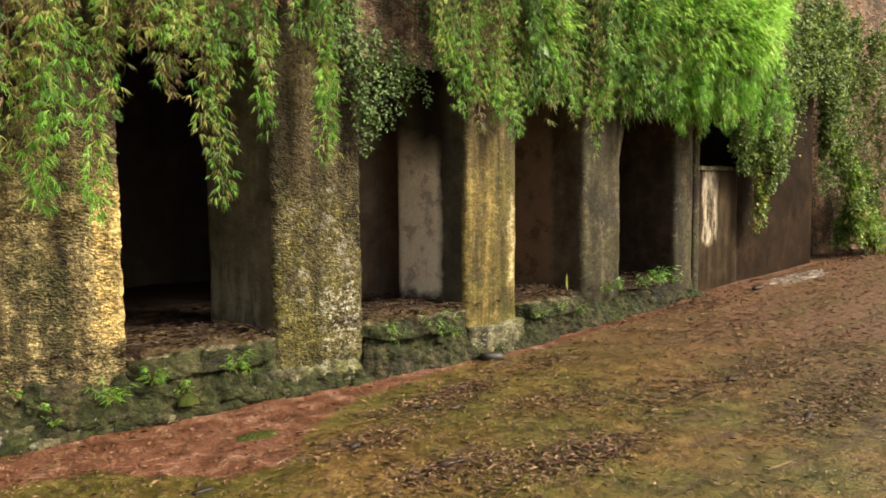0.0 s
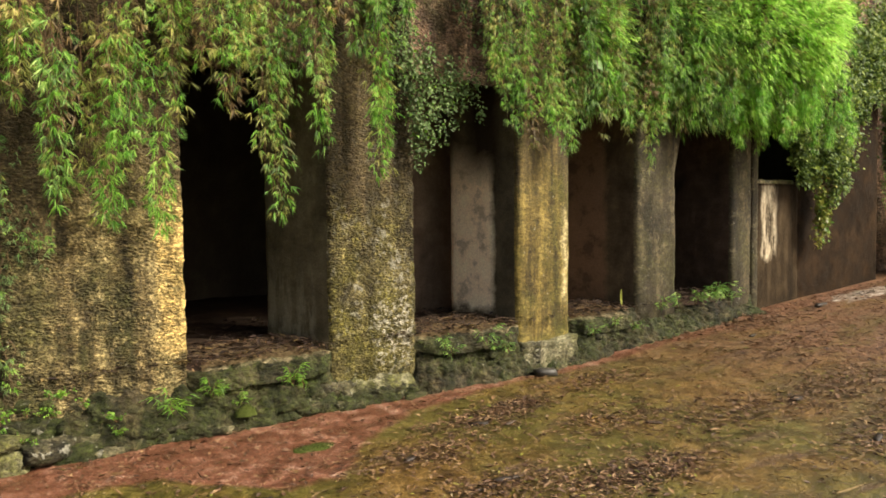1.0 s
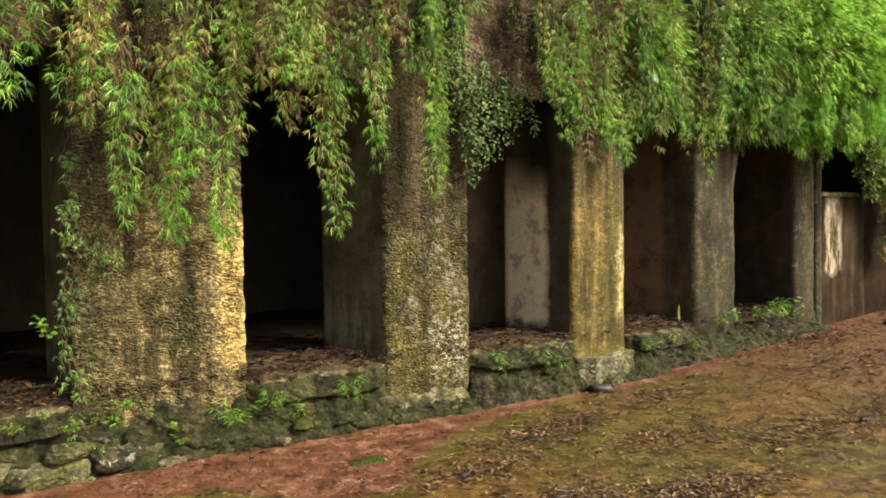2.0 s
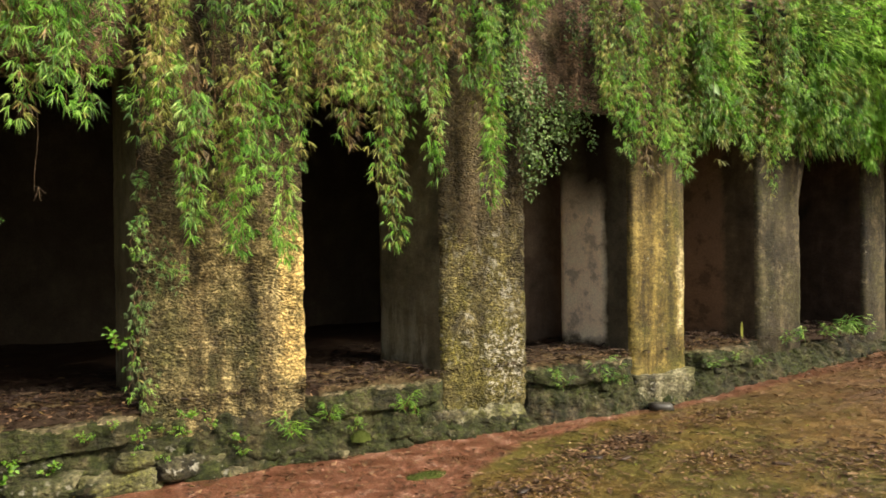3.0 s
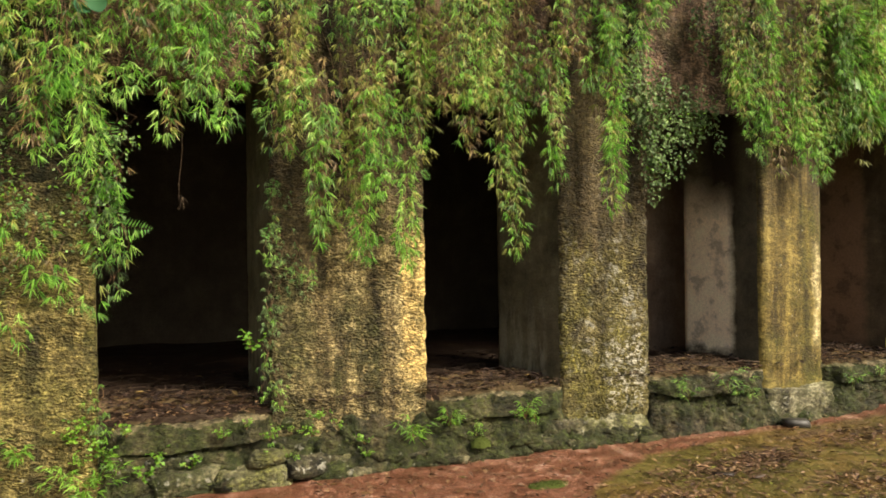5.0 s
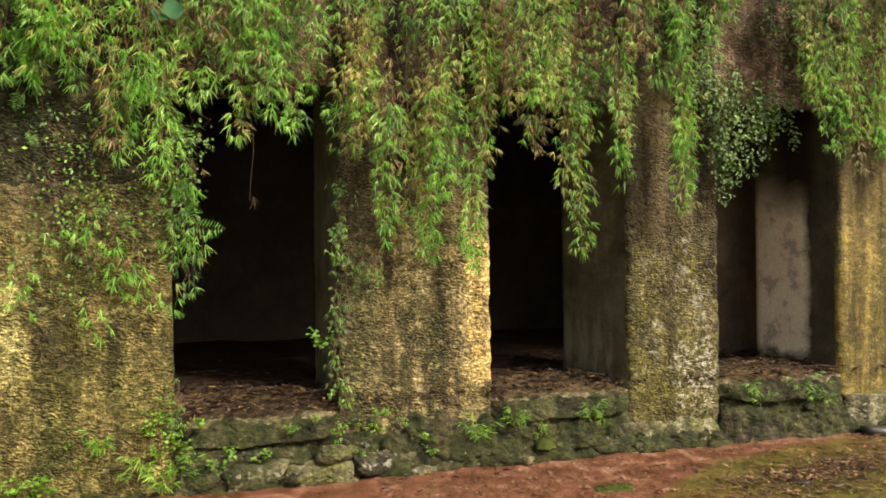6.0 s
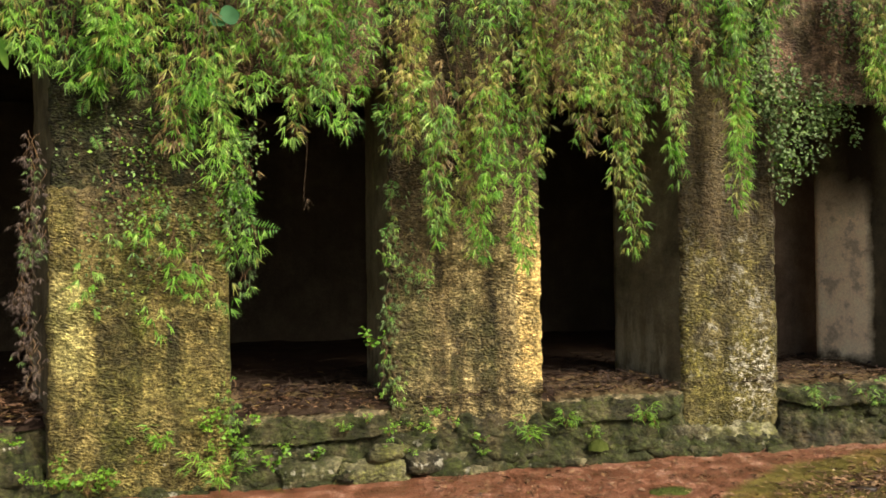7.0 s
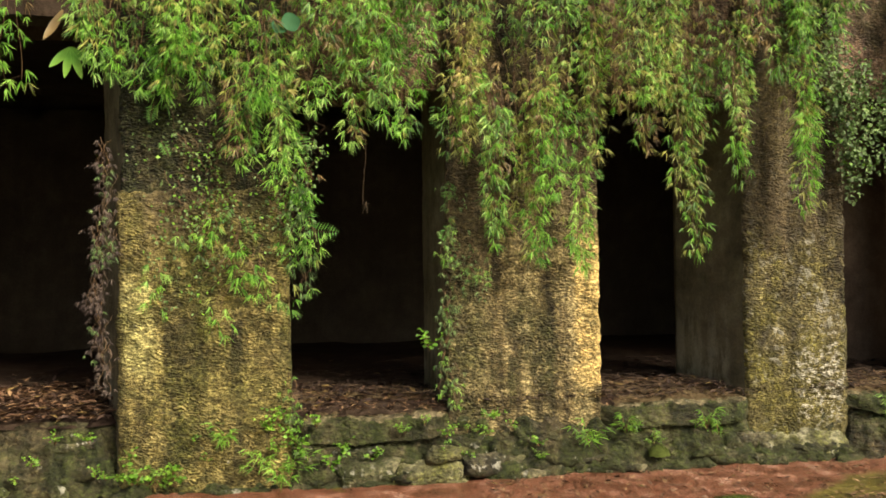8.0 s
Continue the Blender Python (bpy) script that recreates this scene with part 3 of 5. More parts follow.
def ledge(x0, x1, z_lip, seed, label):
    """Trodden earth that slumps over the edge of the cell floor, with a broken lip."""
    def at(u, v):
        lip = z_lip - 0.02 + 0.035 * noise.noise((u * 2.6, seed, 0)) + 0.015 * noise.noise((u * 9, seed, 0))
        jag = 0.05 * noise.noise((u * 3.1, seed, 5)) + 0.025 * noise.noise((u * 11, seed, 5))
        if v < 0.7:
            k = v / 0.7
            y, z = F + 0.5 - 0.53 * k + jag * k, FLOOR + 0.05 + (lip - FLOOR - 0.05) * k ** 1.4
        else:
            k = (v - 0.7) / 0.3
            y, z = F - 0.03 + jag * (1 - 0.6 * k) - 0.07 * k, lip - 0.015 * k - 0.12 * k * k
        y += 0.17 * max(0.0, 1 - min(u - x0, x1 - u) / 0.16) * v ** 3
        d = rough((u, y, z), 0.034, seed, 1.5) + 0.016 * noise.noise((u * 31, y * 31, z * 60))
        return (u, y - 0.8 * d, z + 0.5 * d)
    ob = sheet("ledge", spaced(x0, x1, 0.018), spaced(0, 1, 0.03), at, [M_ledge, M_plinth, M_slab])
    for p in ob.data.polygons:
        c = p.center
        drop = z_lip - 0.025 + 0.03 * noise.noise((c.x * 5, seed, 2)) + 0.02 * noise.noise((c.x * 17, c.z * 17, seed))
        p.material_index = 1 if c.z < drop and c.y < F + 0.06 else 2 if c.y < F + 0.02 + 0.05 * noise.noise((c.x * 7, seed, 8)) else 0
    return tagged(ob, label, "ledge", kind="structure")


ledge(1.40, 2.54, 0.43, 46, "littered earth ledge with a pale broken lip along the cell floor")
ledge(-0.66, 0.44, 0.41, 47, "brown littered earth ledge at the edge of the cell floor")
ledge(3.2, 4.4, 0.44, 48, "pale brown earth ledge between two piers")
ledge(4.96, 6.02, 0.43, 49, "pale brown earth ledge between two piers")
niche = block("wall_niche", [(3.7, 5.95), (5.3, 5.95), (5.3, 6.2), (3.7, 6.2)], 0.3, 3.05, [M_niche], cell=0.09, seed=51, amp=0.02)
tagged(niche, "dark brown damp wall at the back of a shallow niche", "wall", kind="structure")


def haunch(xp, turn, z0, z1, width, mat, seed):
    """Worn curved shoulder between a pier and the wall above it."""
    n, verts, faces = 14, [], []
    for y in spaced(F + 0.02, 5.42, 0.08):
        for i in range(n + 1):
            a = 1.5708 * i / n
            x, z = xp + turn * width * (1 - math.cos(a)), z0 + (z1 - z0) * math.sin(a)
            d = rough((x, y, z), 0.02, seed)
            verts.append((x + d, y - 0.4 * d, z + d))
        verts.append((xp - turn * 0.06, y, z1 + 0.05))
        verts.append((xp - turn * 0.06, y, z0 - 0.02))
    m = n + 3
    for r in range(len(verts) // m - 1):
        for i in range(n):
            a = r * m + i
            faces.append((a, a + 1, a + 1 + m, a + m))
    faces.append(tuple(range(m)))
    return tagged(link("arch_haunch", verts, faces, mat, smooth=False), "worn curved shoulder of the opening above a pier", "haunch", "shoulders of the openings", "structure")


haunch(6.60, 1, 1.45, 2.5, 0.36, M_p4, 61)
haunch(3.22, 1, 1.78, 2.5, 0.24, M_p2, 62)
haunch(4.98, 1, 1.9, 2.5, 0.2, M_niche, 63)

pier(8.13, 8.27, [M_p4, M_side], -0.05, -0.05, yf=F + 0.02, yb=5.3, seed=6.5, amp=0.009, label="slim grey rib of the wall beside the low panel")
cope = block("coping", [(8.2, F + 0.02), (9.1, F + 0.02), (9.1, F + 0.42), (8.2, F + 0.42)], 1.75, 1.80, [M_slab], cell=0.03, seed=7.5, amp=0.012)
tagged(cope, "worn coping on the low wall", "coping", kind="structure")
low = block("low_wall", [(8.06, F + 0.05), (9.25, F + 0.05), (9.25, F + 0.4), (8.06, F + 0.4)], 0, 1.76, [M_low], seed=7, amp=0.01)
tagged(low, "low stained panel wall between the piers", "wall", kind="structure")
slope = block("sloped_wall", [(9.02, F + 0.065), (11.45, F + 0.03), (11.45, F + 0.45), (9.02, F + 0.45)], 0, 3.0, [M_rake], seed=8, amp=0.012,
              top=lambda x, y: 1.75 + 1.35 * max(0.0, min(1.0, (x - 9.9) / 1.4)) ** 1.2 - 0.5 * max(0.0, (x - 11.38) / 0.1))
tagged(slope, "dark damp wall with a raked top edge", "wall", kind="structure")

upper = block("wall_upper", [(-1.5, F + 0.08), (9.3, F + 0.08), (9.3, 5.45), (-1.5, 5.45)], TOP, 3.75, [M_roughwall], cell=0.045, seed=9, amp=0.03, cast=0.009)
tagged(upper, "rough reddish-brown wall above the openings", "wall", kind="structure")
high = block("wall_upper_left", [(-9, F + 0.1), (-1.52, F + 0.1), (-1.52, 5.45), (-9, 5.45)], 2.95, 3.75, [M_upper], cell=0.07, seed=9.5, amp=0.03)
tagged(high, "dark rough wall high above the last opening", "wall", kind="structure")
left = block("wall_left", [(-9, F), (-2.95, F), (-3.2, 5.5), (-9, 5.5)], -0.1, 3.0, [M_p0, M_side], [0, 1, 1, 1], cell=0.09, seed=10)
tagged(left, "rough-rendered wall beyond the last opening", "wall", kind="structure")
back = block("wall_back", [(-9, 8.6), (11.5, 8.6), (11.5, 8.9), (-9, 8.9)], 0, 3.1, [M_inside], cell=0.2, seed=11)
tagged(back, "dark back wall of the cells", "wall", kind="structure")
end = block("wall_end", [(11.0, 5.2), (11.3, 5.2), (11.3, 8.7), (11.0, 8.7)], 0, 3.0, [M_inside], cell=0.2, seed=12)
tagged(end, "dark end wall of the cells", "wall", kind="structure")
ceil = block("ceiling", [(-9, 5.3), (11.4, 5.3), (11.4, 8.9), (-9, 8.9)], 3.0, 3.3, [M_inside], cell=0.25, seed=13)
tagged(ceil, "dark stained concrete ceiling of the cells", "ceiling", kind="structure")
plinth = block("plinth", [(-9, F + 0.04), (8.2, F + 0.04), (8.2, 8.7), (-9, 8.7)], -0.1, FLOOR - 0.03, [M_plinth], cell=0.04, seed=14, amp=0.065, round_by=0.06)
tagged(plinth, "mossy crumbling stone plinth below the cells", "plinth", kind="structure")
SKIRT = [(-3.2, 0.42), (-1.78, 0.42), (-1.66, 0.06), (-0.62, 0.06), (-0.55, 0.385), (0.4, 0.39), (1.45, 0.40), (2.45, 0.40), (2.55, 0.12), (3.2, 0.12), (3.3, 0.42), (4.3, 0.42), (4.4, 0.12), (4.95, 0.12), (5.05, 0.38), (5.95, 0.38), (6.05, 0.3), (6.6, 0.3), (6.7, 0.3), (7.6, 0.3), (7.75, 0.25), (8.3, 0.12)]
SKX, SKZ = [s[0] for s in SKIRT], [s[1] for s in SKIRT]


def skirt_at(x, v):
    h = float(np.interp(x, SKX, SKZ)) + 0.05 * noise.noise((x * 2.3, 0, 7))
    z = gz(x, 4.68) - 0.03 + (h + 0.03 - 0.5 * gz(x, 4.68)) * (1 - v)
    y = F + 0.05 - 0.21 * v ** 0.8 - (0.035 if h < 0.2 else 0.0)
    d = rough((x, y, z), 0.045, 17.0) + 0.03 * noise.noise((x * 11, y * 11, z * 14)) + 0.018 * noise.noise((x * 24, y * 24, z * 30))
    return (x, y - d, z + 0.4 * d)


skirt = sheet("plinth_face", spaced(-3.2, 8.2, 0.02), spaced(0, 1, 0.045), skirt_at, M_plinth)
tagged(skirt, "crumbling mossy face of earth and broken masonry below the openings", "plinth", kind="structure")
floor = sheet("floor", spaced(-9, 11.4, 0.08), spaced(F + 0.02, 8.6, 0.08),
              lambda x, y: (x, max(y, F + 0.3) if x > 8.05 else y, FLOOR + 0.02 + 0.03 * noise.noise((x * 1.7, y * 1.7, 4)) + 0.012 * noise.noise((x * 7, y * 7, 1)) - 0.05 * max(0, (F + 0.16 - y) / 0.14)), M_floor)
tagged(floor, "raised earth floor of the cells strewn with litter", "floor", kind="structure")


# ---- earth bank over and beside the building ----
def bank_at(u, v):
    # v from 0 at the front foot to 1 far back
    side = max(0.0, min(1.0, (u - 11.6) / 0.5))
    side = side * side * (3 - 2 * side)
    f = 8.2 - 3.1 * max(0.0, min(1.0, (u - 11.8) / 0.5)) - 0.6 * max(0.0, min(1.0, (u - 12.4) / 3.0)) - 0.6 * max(0.0, (u - 15) / 5)
    if v < 0.5:
        k = v / 0.5
        y, z = f + 0.9 * k, gz(u, f) - 0.1 + 3.5 * k ** 0.75
        y0, z0 = 5.2 + 0.3 * k, 3.45 + 0.3 * k
    else:
        k = (v - 0.5) / 0.5
        y, z = f + 0.9 + 14 * k * k + 2 * k, gz(u, f) + 3.4 + 13 * k
        y0, z0 = 5.5 + 14 * k * k + 2.5 * k, 3.75 + 13 * k
    y, z = y0 + (y - y0) * side, z0 + (z - z0) * side
    n = 0.16 * noise.noise((u * 0.8, y * 0.8, z * 0.8)) + 0.06 * noise.noise((u * 3, y * 3, z * 3))
    return (u, y - n, z + n)


bank = sheet("earth_bank", [-60, -30, -15, -9] + spaced(-6, 20, 0.13) + [24, 30, 45, 60], spaced(0, 1, 0.022), bank_at, M_earth)
tagged(bank, "earth bank over the building with roots and litter", "bank", kind="structure")


# ---- plants ----
class Foliage:
    """Gathers folded leaf blades and thin stems, and turns them into meshes."""

    def __init__(self):
        self.p, self.d, self.l, self.w, self.k = [], [], [], [], []
        self.sv, self.sf = [], []

    def leaf(self, p, d, length, width, kind=0):
        self.p.append(p), self.d.append(d), self.l.append(length), self.w.append(width), self.k.append(kind)

    def stem(self, pts, r0, r1):
        base = len(self.sv)
        for i, p in enumerate(pts):
            r = r0 + (r1 - r0) * i / max(1, len(pts) - 1)
            for k in range(3):
                a = 2.094 * k
                self.sv.append((p[0] + r * math.cos(a), p[1] + r * math.sin(a), p[2] + 0.3 * r * math.cos(a)))
        for i in range(len(pts) - 1):
            for k in range(3):
                a, b = base + 3 * i + k, base + 3 * i + (k + 1) % 3
                self.sf.append((a, b, b + 3, a + 3))

    def blades(self, name, mats, parent, rng, mid=0.4, fold=0.3, droop=0.12, label="", kind=""):
        p, d = np.array(self.p), np.array(self.d)
        ln, wd = np.array(self.l)[:, None], np.array(self.w)[:, None]
        d /= np.linalg.norm(d, axis=1, keepdims=True) + 1e-9
        r = rng.normal(size=d.shape) * 0.8 + np.array([0.15, -0.9, 0.6])
        side = np.cross(d, r)
        side /= np.linalg.norm(side, axis=1, keepdims=True) + 1e-9
        nrm = np.cross(side, d)
        m = p + d * ln * mid
        tip = p + d * ln + np.array([0, 0, -1.0]) * ln * droop
        v = np.stack([p, m + side * wd * 0.5 + nrm * wd * fold, tip, m - side * wd * 0.5 + nrm * wd * fold, m + d * ln * 0.05], 1)
        n = len(p)
        tri = np.array([[0, 4, 1], [4, 2, 1], [0, 3, 4], [4, 3, 2]])
        f = (np.arange(n)[:, None, None] * 5 + tri[None]).reshape(-1, 3)
        me = bpy.data.meshes.new(name)
        me.vertices.add(n * 5)
        me.vertices.foreach_set("co", v.reshape(-1).astype(np.float32))
        me.loops.add(len(f) * 3)
        me.loops.foreach_set("vertex_index", f.reshape(-1).astype(np.int32))
        me.polygons.add(len(f))
        me.polygons.foreach_set("loop_start", np.arange(0, len(f) * 3, 3, dtype=np.int32))
        me.polygons.foreach_set("loop_total", np.full(len(f), 3, dtype=np.int32))
        for mm in mats if isinstance(mats, (list, tuple)) else [mats]:
            me.materials.append(mm)
        me.polygons.foreach_set("material_index", np.repeat(np.array(self.k, dtype=np.int32), 4))
        me.update(calc_edges=True)
        ob = new(name, me)
        ob.parent = parent
        tagged(ob, label, kind=kind)
        self.p, self.d, self.l, self.w, self.k = [], [], [], [], []
        return ob

    def stems(self, name, mat, parent, kind=""):
        if not self.sv:
            return None
        ob = link(name, self.sv, self.sf, mat, parent)
        self.sv, self.sf = [], []
        return tagged(ob, kind=kind)


def fan(fo, rng, q, ax, count, size, kind, spread=0.75):
    """A spray of narrow leaves that spread from one point about the way ax."""
    for _ in range(count):
        d = Vector(ax) + Vector((rng.normal() * spread, rng.normal() * spread * 0.7 - 0.15, rng.normal() * spread * 0.5))
        fo.leaf(q, d, rng.uniform(0.036, 0.10) * size, rng.uniform(0.0048, 0.0098) * size, kind)


def hang(fo, rng, root, tip_z, out, size=1.0, sway=0.06, dense=1.0, stem_r=0.0026, kind=0, step=0.034, wide=1.0):
    """One hanging shoot: it arches out from its root, falls to tip_z and carries side twigs with sprays of narrow
    leaves.
    Old growth near the root fades and browns; brighter leaf colours at the tips paint them as lit."""
    x, y, z = root
    length = max(0.15, z - tip_z)
    n = max(5, int(length / step))
    dx, ph = rng.normal() * sway * length, rng.uniform(0, 6.28)
    pts = []
    for i in range(n + 1):
        k = i / n
        a = min(1.0, k * 2.4)
        pts.append((x + dx * k + 0.016 * math.sin(ph + 7 * k), y - out * math.sin(a * 1.5708) - 0.02 * k + 0.012 * math.cos(ph + 5 * k), z + 0.25 * math.sin(min(1, k * 2) * 3.14) * out - length * k))
    fo.stem(pts[::3] + [pts[-1]] if n > 8 else pts, stem_r, stem_r * 0.4)
    turn, lush = rng.choice((-1, 1)), rng.uniform(0.8, 1.25)
    for i in range(1, n + 1):
        k = i / n
        # leaves stand in tufts with bare stem between them
        tuft = 0.55 + 0.45 * math.sin(ph * 3 + k * length * 17)
        if rng.random() > dense * lush * (0.30 + 0.9 * tuft) * min(1.0, 0.35 + 0.9 * k):
            continue
        p = pts[i]
        turn = -turn
        reach = rng.uniform(0.012, 0.10) * size * wide * (1.15 - 0.5 * k)
        front = rng.uniform(-1.0, 0.3)
        q = (p[0] + turn * reach, p[1] + reach * front, p[2] - reach * rng.uniform(-0.2, 0.8))
        own = kind
        if kind < 4:
            u = rng.random()
            # fading kinds near the root, the bright kind for lit tips
            own = (3 if u < 0.09 else 2 if u < 0.30 else kind) if k < 0.5 else (1 if u < 0.3 else 2 if u < 0.36 else kind)
        if reach > 0.045:
            fo.stem([p, q], stem_r * 0.45, stem_r * 0.3)
        fan(fo, rng, q, (turn * rng.uniform(0.2, 0.75), 0.25 * front, -0.8), int(rng.integers(6, 11)), size * rng.uniform(0.75, 1.12), own, 0.5)
    fan(fo, rng, pts[-1], (0, -0.1, -1), 7, size, kind, 0.45)


# lower edge of the hanging growth along the building: x, z
EDGE = [(-3.2, 2.4), (-2.3, 2.4), (-2.0, 2.48), (-1.72, 2.5), (-1.35, 2.38), (-1.1, 2.15), (-0.87, 2.05), (-0.62, 1.92), (-0.53, 2.36), (-0.2, 2.2), (0.2, 2.22), (0.36, 2.1),
        (0.5, 2.0), (0.68, 1.72), (0.95, 1.62), (1.12, 1.9), (1.28, 1.95), (1.38, 2.15), (1.68, 2.25), (1.86, 2.1), (2.14, 2.15), (2.3, 2.2), (2.42, 2.55),
        (2.7, 2.6), (2.77, 2.5), (2.9, 2.6), (3.2, 2.9), (3.75, 2.9), (3.9, 2.1), (4.3, 1.98), (4.9, 1.95), (5.3, 2.25), (5.8, 2.05), (6.1, 2.36), (7.0, 2.3), (7.5, 2.1), (8.2, 2.2), (9.2, 2.0), (10.2, 2.6)]
EX, EZ = np.array([e[0] for e in EDGE]), np.array([e[1] for e in EDGE])
LEAF = [M_bamboo, M_bright, M_olive, M_dry, M_purple, M_ivy]


def tress(fo, rng, x, tip, length, out, size, kinds, strands, girth=0.07, top=9.0, base=None):
    """A dense lock of shoots that narrows towards its tip; with a base, each shoot is a part of it."""
    for s in range(strands):
        a, r = rng.uniform(0, 6.28), girth * math.sqrt(rng.random())
        up = abs(rng.normal()) * 0.3 * length if s else 0.0
        z1 = tip + up
        hang(fo, rng, (x + r * math.cos(a), F - 0.05 + 0.02 * math.sin(a), min(top, z1 + length * rng.uniform(0.6, 1.0))), z1, max(0.02, out + 0.6 * r * math.sin(a)), size, 0.03, 0.9,
             kind=kinds[rng.integers(len(kinds))], wide=0.75)
        if base:
            fo.blades("foliage", LEAF, fo.stems("shoot", M_stem, base), rng)


def hanging_clump(x0, x1, seed, odds, label, out=0.14, locks=3, strands=5, rows=3, size=1.0, top=3.75, ragged=0.27):
    """A clump that hangs over the edge in tresses: each lock of the lowest row is a part, the rows above form a thicket.
    odds: shares of the four leaf colours."""
    rng = np.random.default_rng(seed)
    base = new("hanging_bamboo")
    tagged(base, label, "hanging plant", "bamboo growth hanging over the openings")
    for j in range(locks):
        fo = Foliage()
        x = x0 + (x1 - x0) * (j + rng.uniform(0.15, 0.85)) / locks
        tip = float(np.interp(x, EX, EZ)) + (abs(rng.normal()) * ragged if j else 0.0)
        main = int(rng.choice(4, p=odds))
        tress(fo, rng, x, tip, rng.uniform(0.55, 1.0), out * rng.uniform(0.5, 2.1), size, [main, main, main, int(rng.choice(4, p=odds))], strands, top=top + 0.2, base=base)
    fo = Foliage()
    for k in range(1, rows + 1):
        for j in range(locks):
            x = x0 + (x1 - x0) * (j + rng.uniform(0, 1)) / locks
            low_z = float(np.interp(x, EX, EZ))
            tip = low_z + (top - low_z) * (k - 0.45) / rows + rng.normal() * 0.1
            if tip > top:
                continue
            main = int(rng.choice(4, p=odds))
            tress(fo, rng, x, tip, rng.uniform(0.4, 0.8), out * rng.uniform(0.2, 2.4), size, [main, main, int(rng.choice(4, p=odds))], strands, top=top + 0.25)
    fo.stems("stem_tangle", M_stem, base, "stuff")
    fo.blades("thicket", LEAF, base, rng, kind="stuff")
    return base


GREEN, MIXED, YELLOW = (0.54, 0.26, 0.15, 0.05), (0.34, 0.14, 0.39, 0.13), (0.24, 0.1, 0.46, 0.20)
B = "hanging bamboo-like growth with drooping narrow green leaves"
OL = "hanging growth with yellowing narrow leaves and brown stems"
k, x = 0, -3.2
while x < 6.0:
    if 2.9 < x < 3.7:
        x += 0.1
        continue
    w = min(0.44, 2.9 - x) if x < 2.9 else 0.44
    kind = YELLOW if (1.75 < x < 2.1 or 2.6 < x < 2.9) else MIXED if (0.1 < x < 2.5 or 3.6 < x < 5.0 or 5.4 < x < 6) else GREEN
    hanging_clump(x, min(x + w, 6.0), 100 + k, kind, B if kind is GREEN else OL, locks=1 if x < -1.8 else 2 if 2.3 < x < 2.9 else 3, strands=4 if x < -1.8 or 2.3 < x < 2.9 else 8 if kind is not GREEN else 6, rows=1 if x < -1.8 else 2 if x > 5.1 else 3, size=0.86 if kind is not GREEN else 0.97)
    x += w
    k += 1

# single long locks: x, tip height, length, leaf colours
for j, (x, z, ln, kinds) in enumerate([(1.99, 1.42, 0.95, [2, 0, 0, 3]), (1.9, 1.75, 0.8, [2, 3, 0]), (2.31, 1.9, 0.7, [0, 0, 1]), (2.80, 1.70, 0.9, [2, 2, 1]), (2.82, 1.82, 0.8, [2, 1, 1]), (2.78, 2.1, 0.7, [2, 1]), (1.66, 2.1, 0.5, [3, 2]), (-0.86, 2.0, 0.7, [1, 0, 0]), (-0.63, 1.9, 0.7, [0, 1]),
                                       (0.68, 1.5, 0.8, [1, 0]), (0.94, 1.4, 0.8, [0, 1, 2]), (1.25, 1.33, 0.8, [0, 1]), (5.86, 1.86, 0.7, [0, 2]), (-0.2, 2.12, 0.5, [0, 3]), (0.1, 2.15, 0.5, [0, 1]), (-1.62, 2.5, 0.6, [0, 1]), (-1.47, 2.42, 0.6, [1, 0]), (-1.3, 2.4, 0.55, [0, 1]), (-1.75, 2.58, 0.5, [0, 0])]):
    rng = np.random.default_rng(700 + j)
    base = new("hanging_bamboo")
    tagged(base, "single long lock of hanging narrow leaves", "hanging plant", "bamboo growth hanging over the openings")
    tress(Foliage(), rng, x, z, ln, 0.16, 0.92, kinds, 7, girth=0.04, base=base)

# the big bright clump that bulges over the far bays
for j in range(7):
    x0 = 5.9 + 0.42 * j
    hanging_clump(x0, x0 + 0.46, 200 + j, (0.2, 0.74, 0.05, 0.01) if j > 2 else (0.64, 0.1, 0.19, 0.07), "curtain of green bamboo leaves above the far openings",
                  out=0.14 + 0.035 * j, locks=3, strands=6, rows=4, size=1.1, top=4.2, ragged=0.12)


def bush(cx, cy, cz, rx, ry, rz, n, seed, odds, label):
    """A rounded, plumed mass of arching shoots: sprays over an uneven shell, denser outside."""
    rng = np.random.default_rng(seed)
    base = new("bamboo_bush")
    tagged(base, label, "bush", "bamboo bushes on the edge")
    fo = Foliage()
    for _ in range(n):
        v = Vector(rng.normal(size=3))
        v.y = -abs(v.y) if rng.random() < 0.85 else v.y
        v.normalize()
        lump = 1 + 0.22 * noise.noise(v * 2.6 + Vector((seed, 0, 0))) + 0.12 * noise.noise(v * 6)
        s = lump * (1 - 0.45 * rng.random() ** 2.5)
        p = Vector((cx + rx * s * v.x, cy + ry * s * v.y, cz + rz * s * v.z))
        ax = v * 0.75 + Vector((0.1, -0.1, -0.75))
        kind = int(rng.choice(4, p=odds))
        for q in range(3):
            o = p - v * 0.05 * q + Vector(rng.normal(size=3)) * 0.02
            fan(fo, rng, tuple(o), tuple(ax), 4, 1.25, kind, 0.42)
        if rng.random() < 0.12:
            fo.stem([(cx + (p.x - cx) * t, cy + (p.y - cy) * t, cz + (p.z - cz) * t + 0.15 * math.sin(3.14 * t)) for t in (0.5, 0.7, 0.85, 1.0)], 0.004, 0.002)
    fo.stems("stem_tangle", M_stem, base, "stuff")
    fo.blades("foliage", [LEAF[0], M_plume] + LEAF[2:], base, rng, kind="stuff")


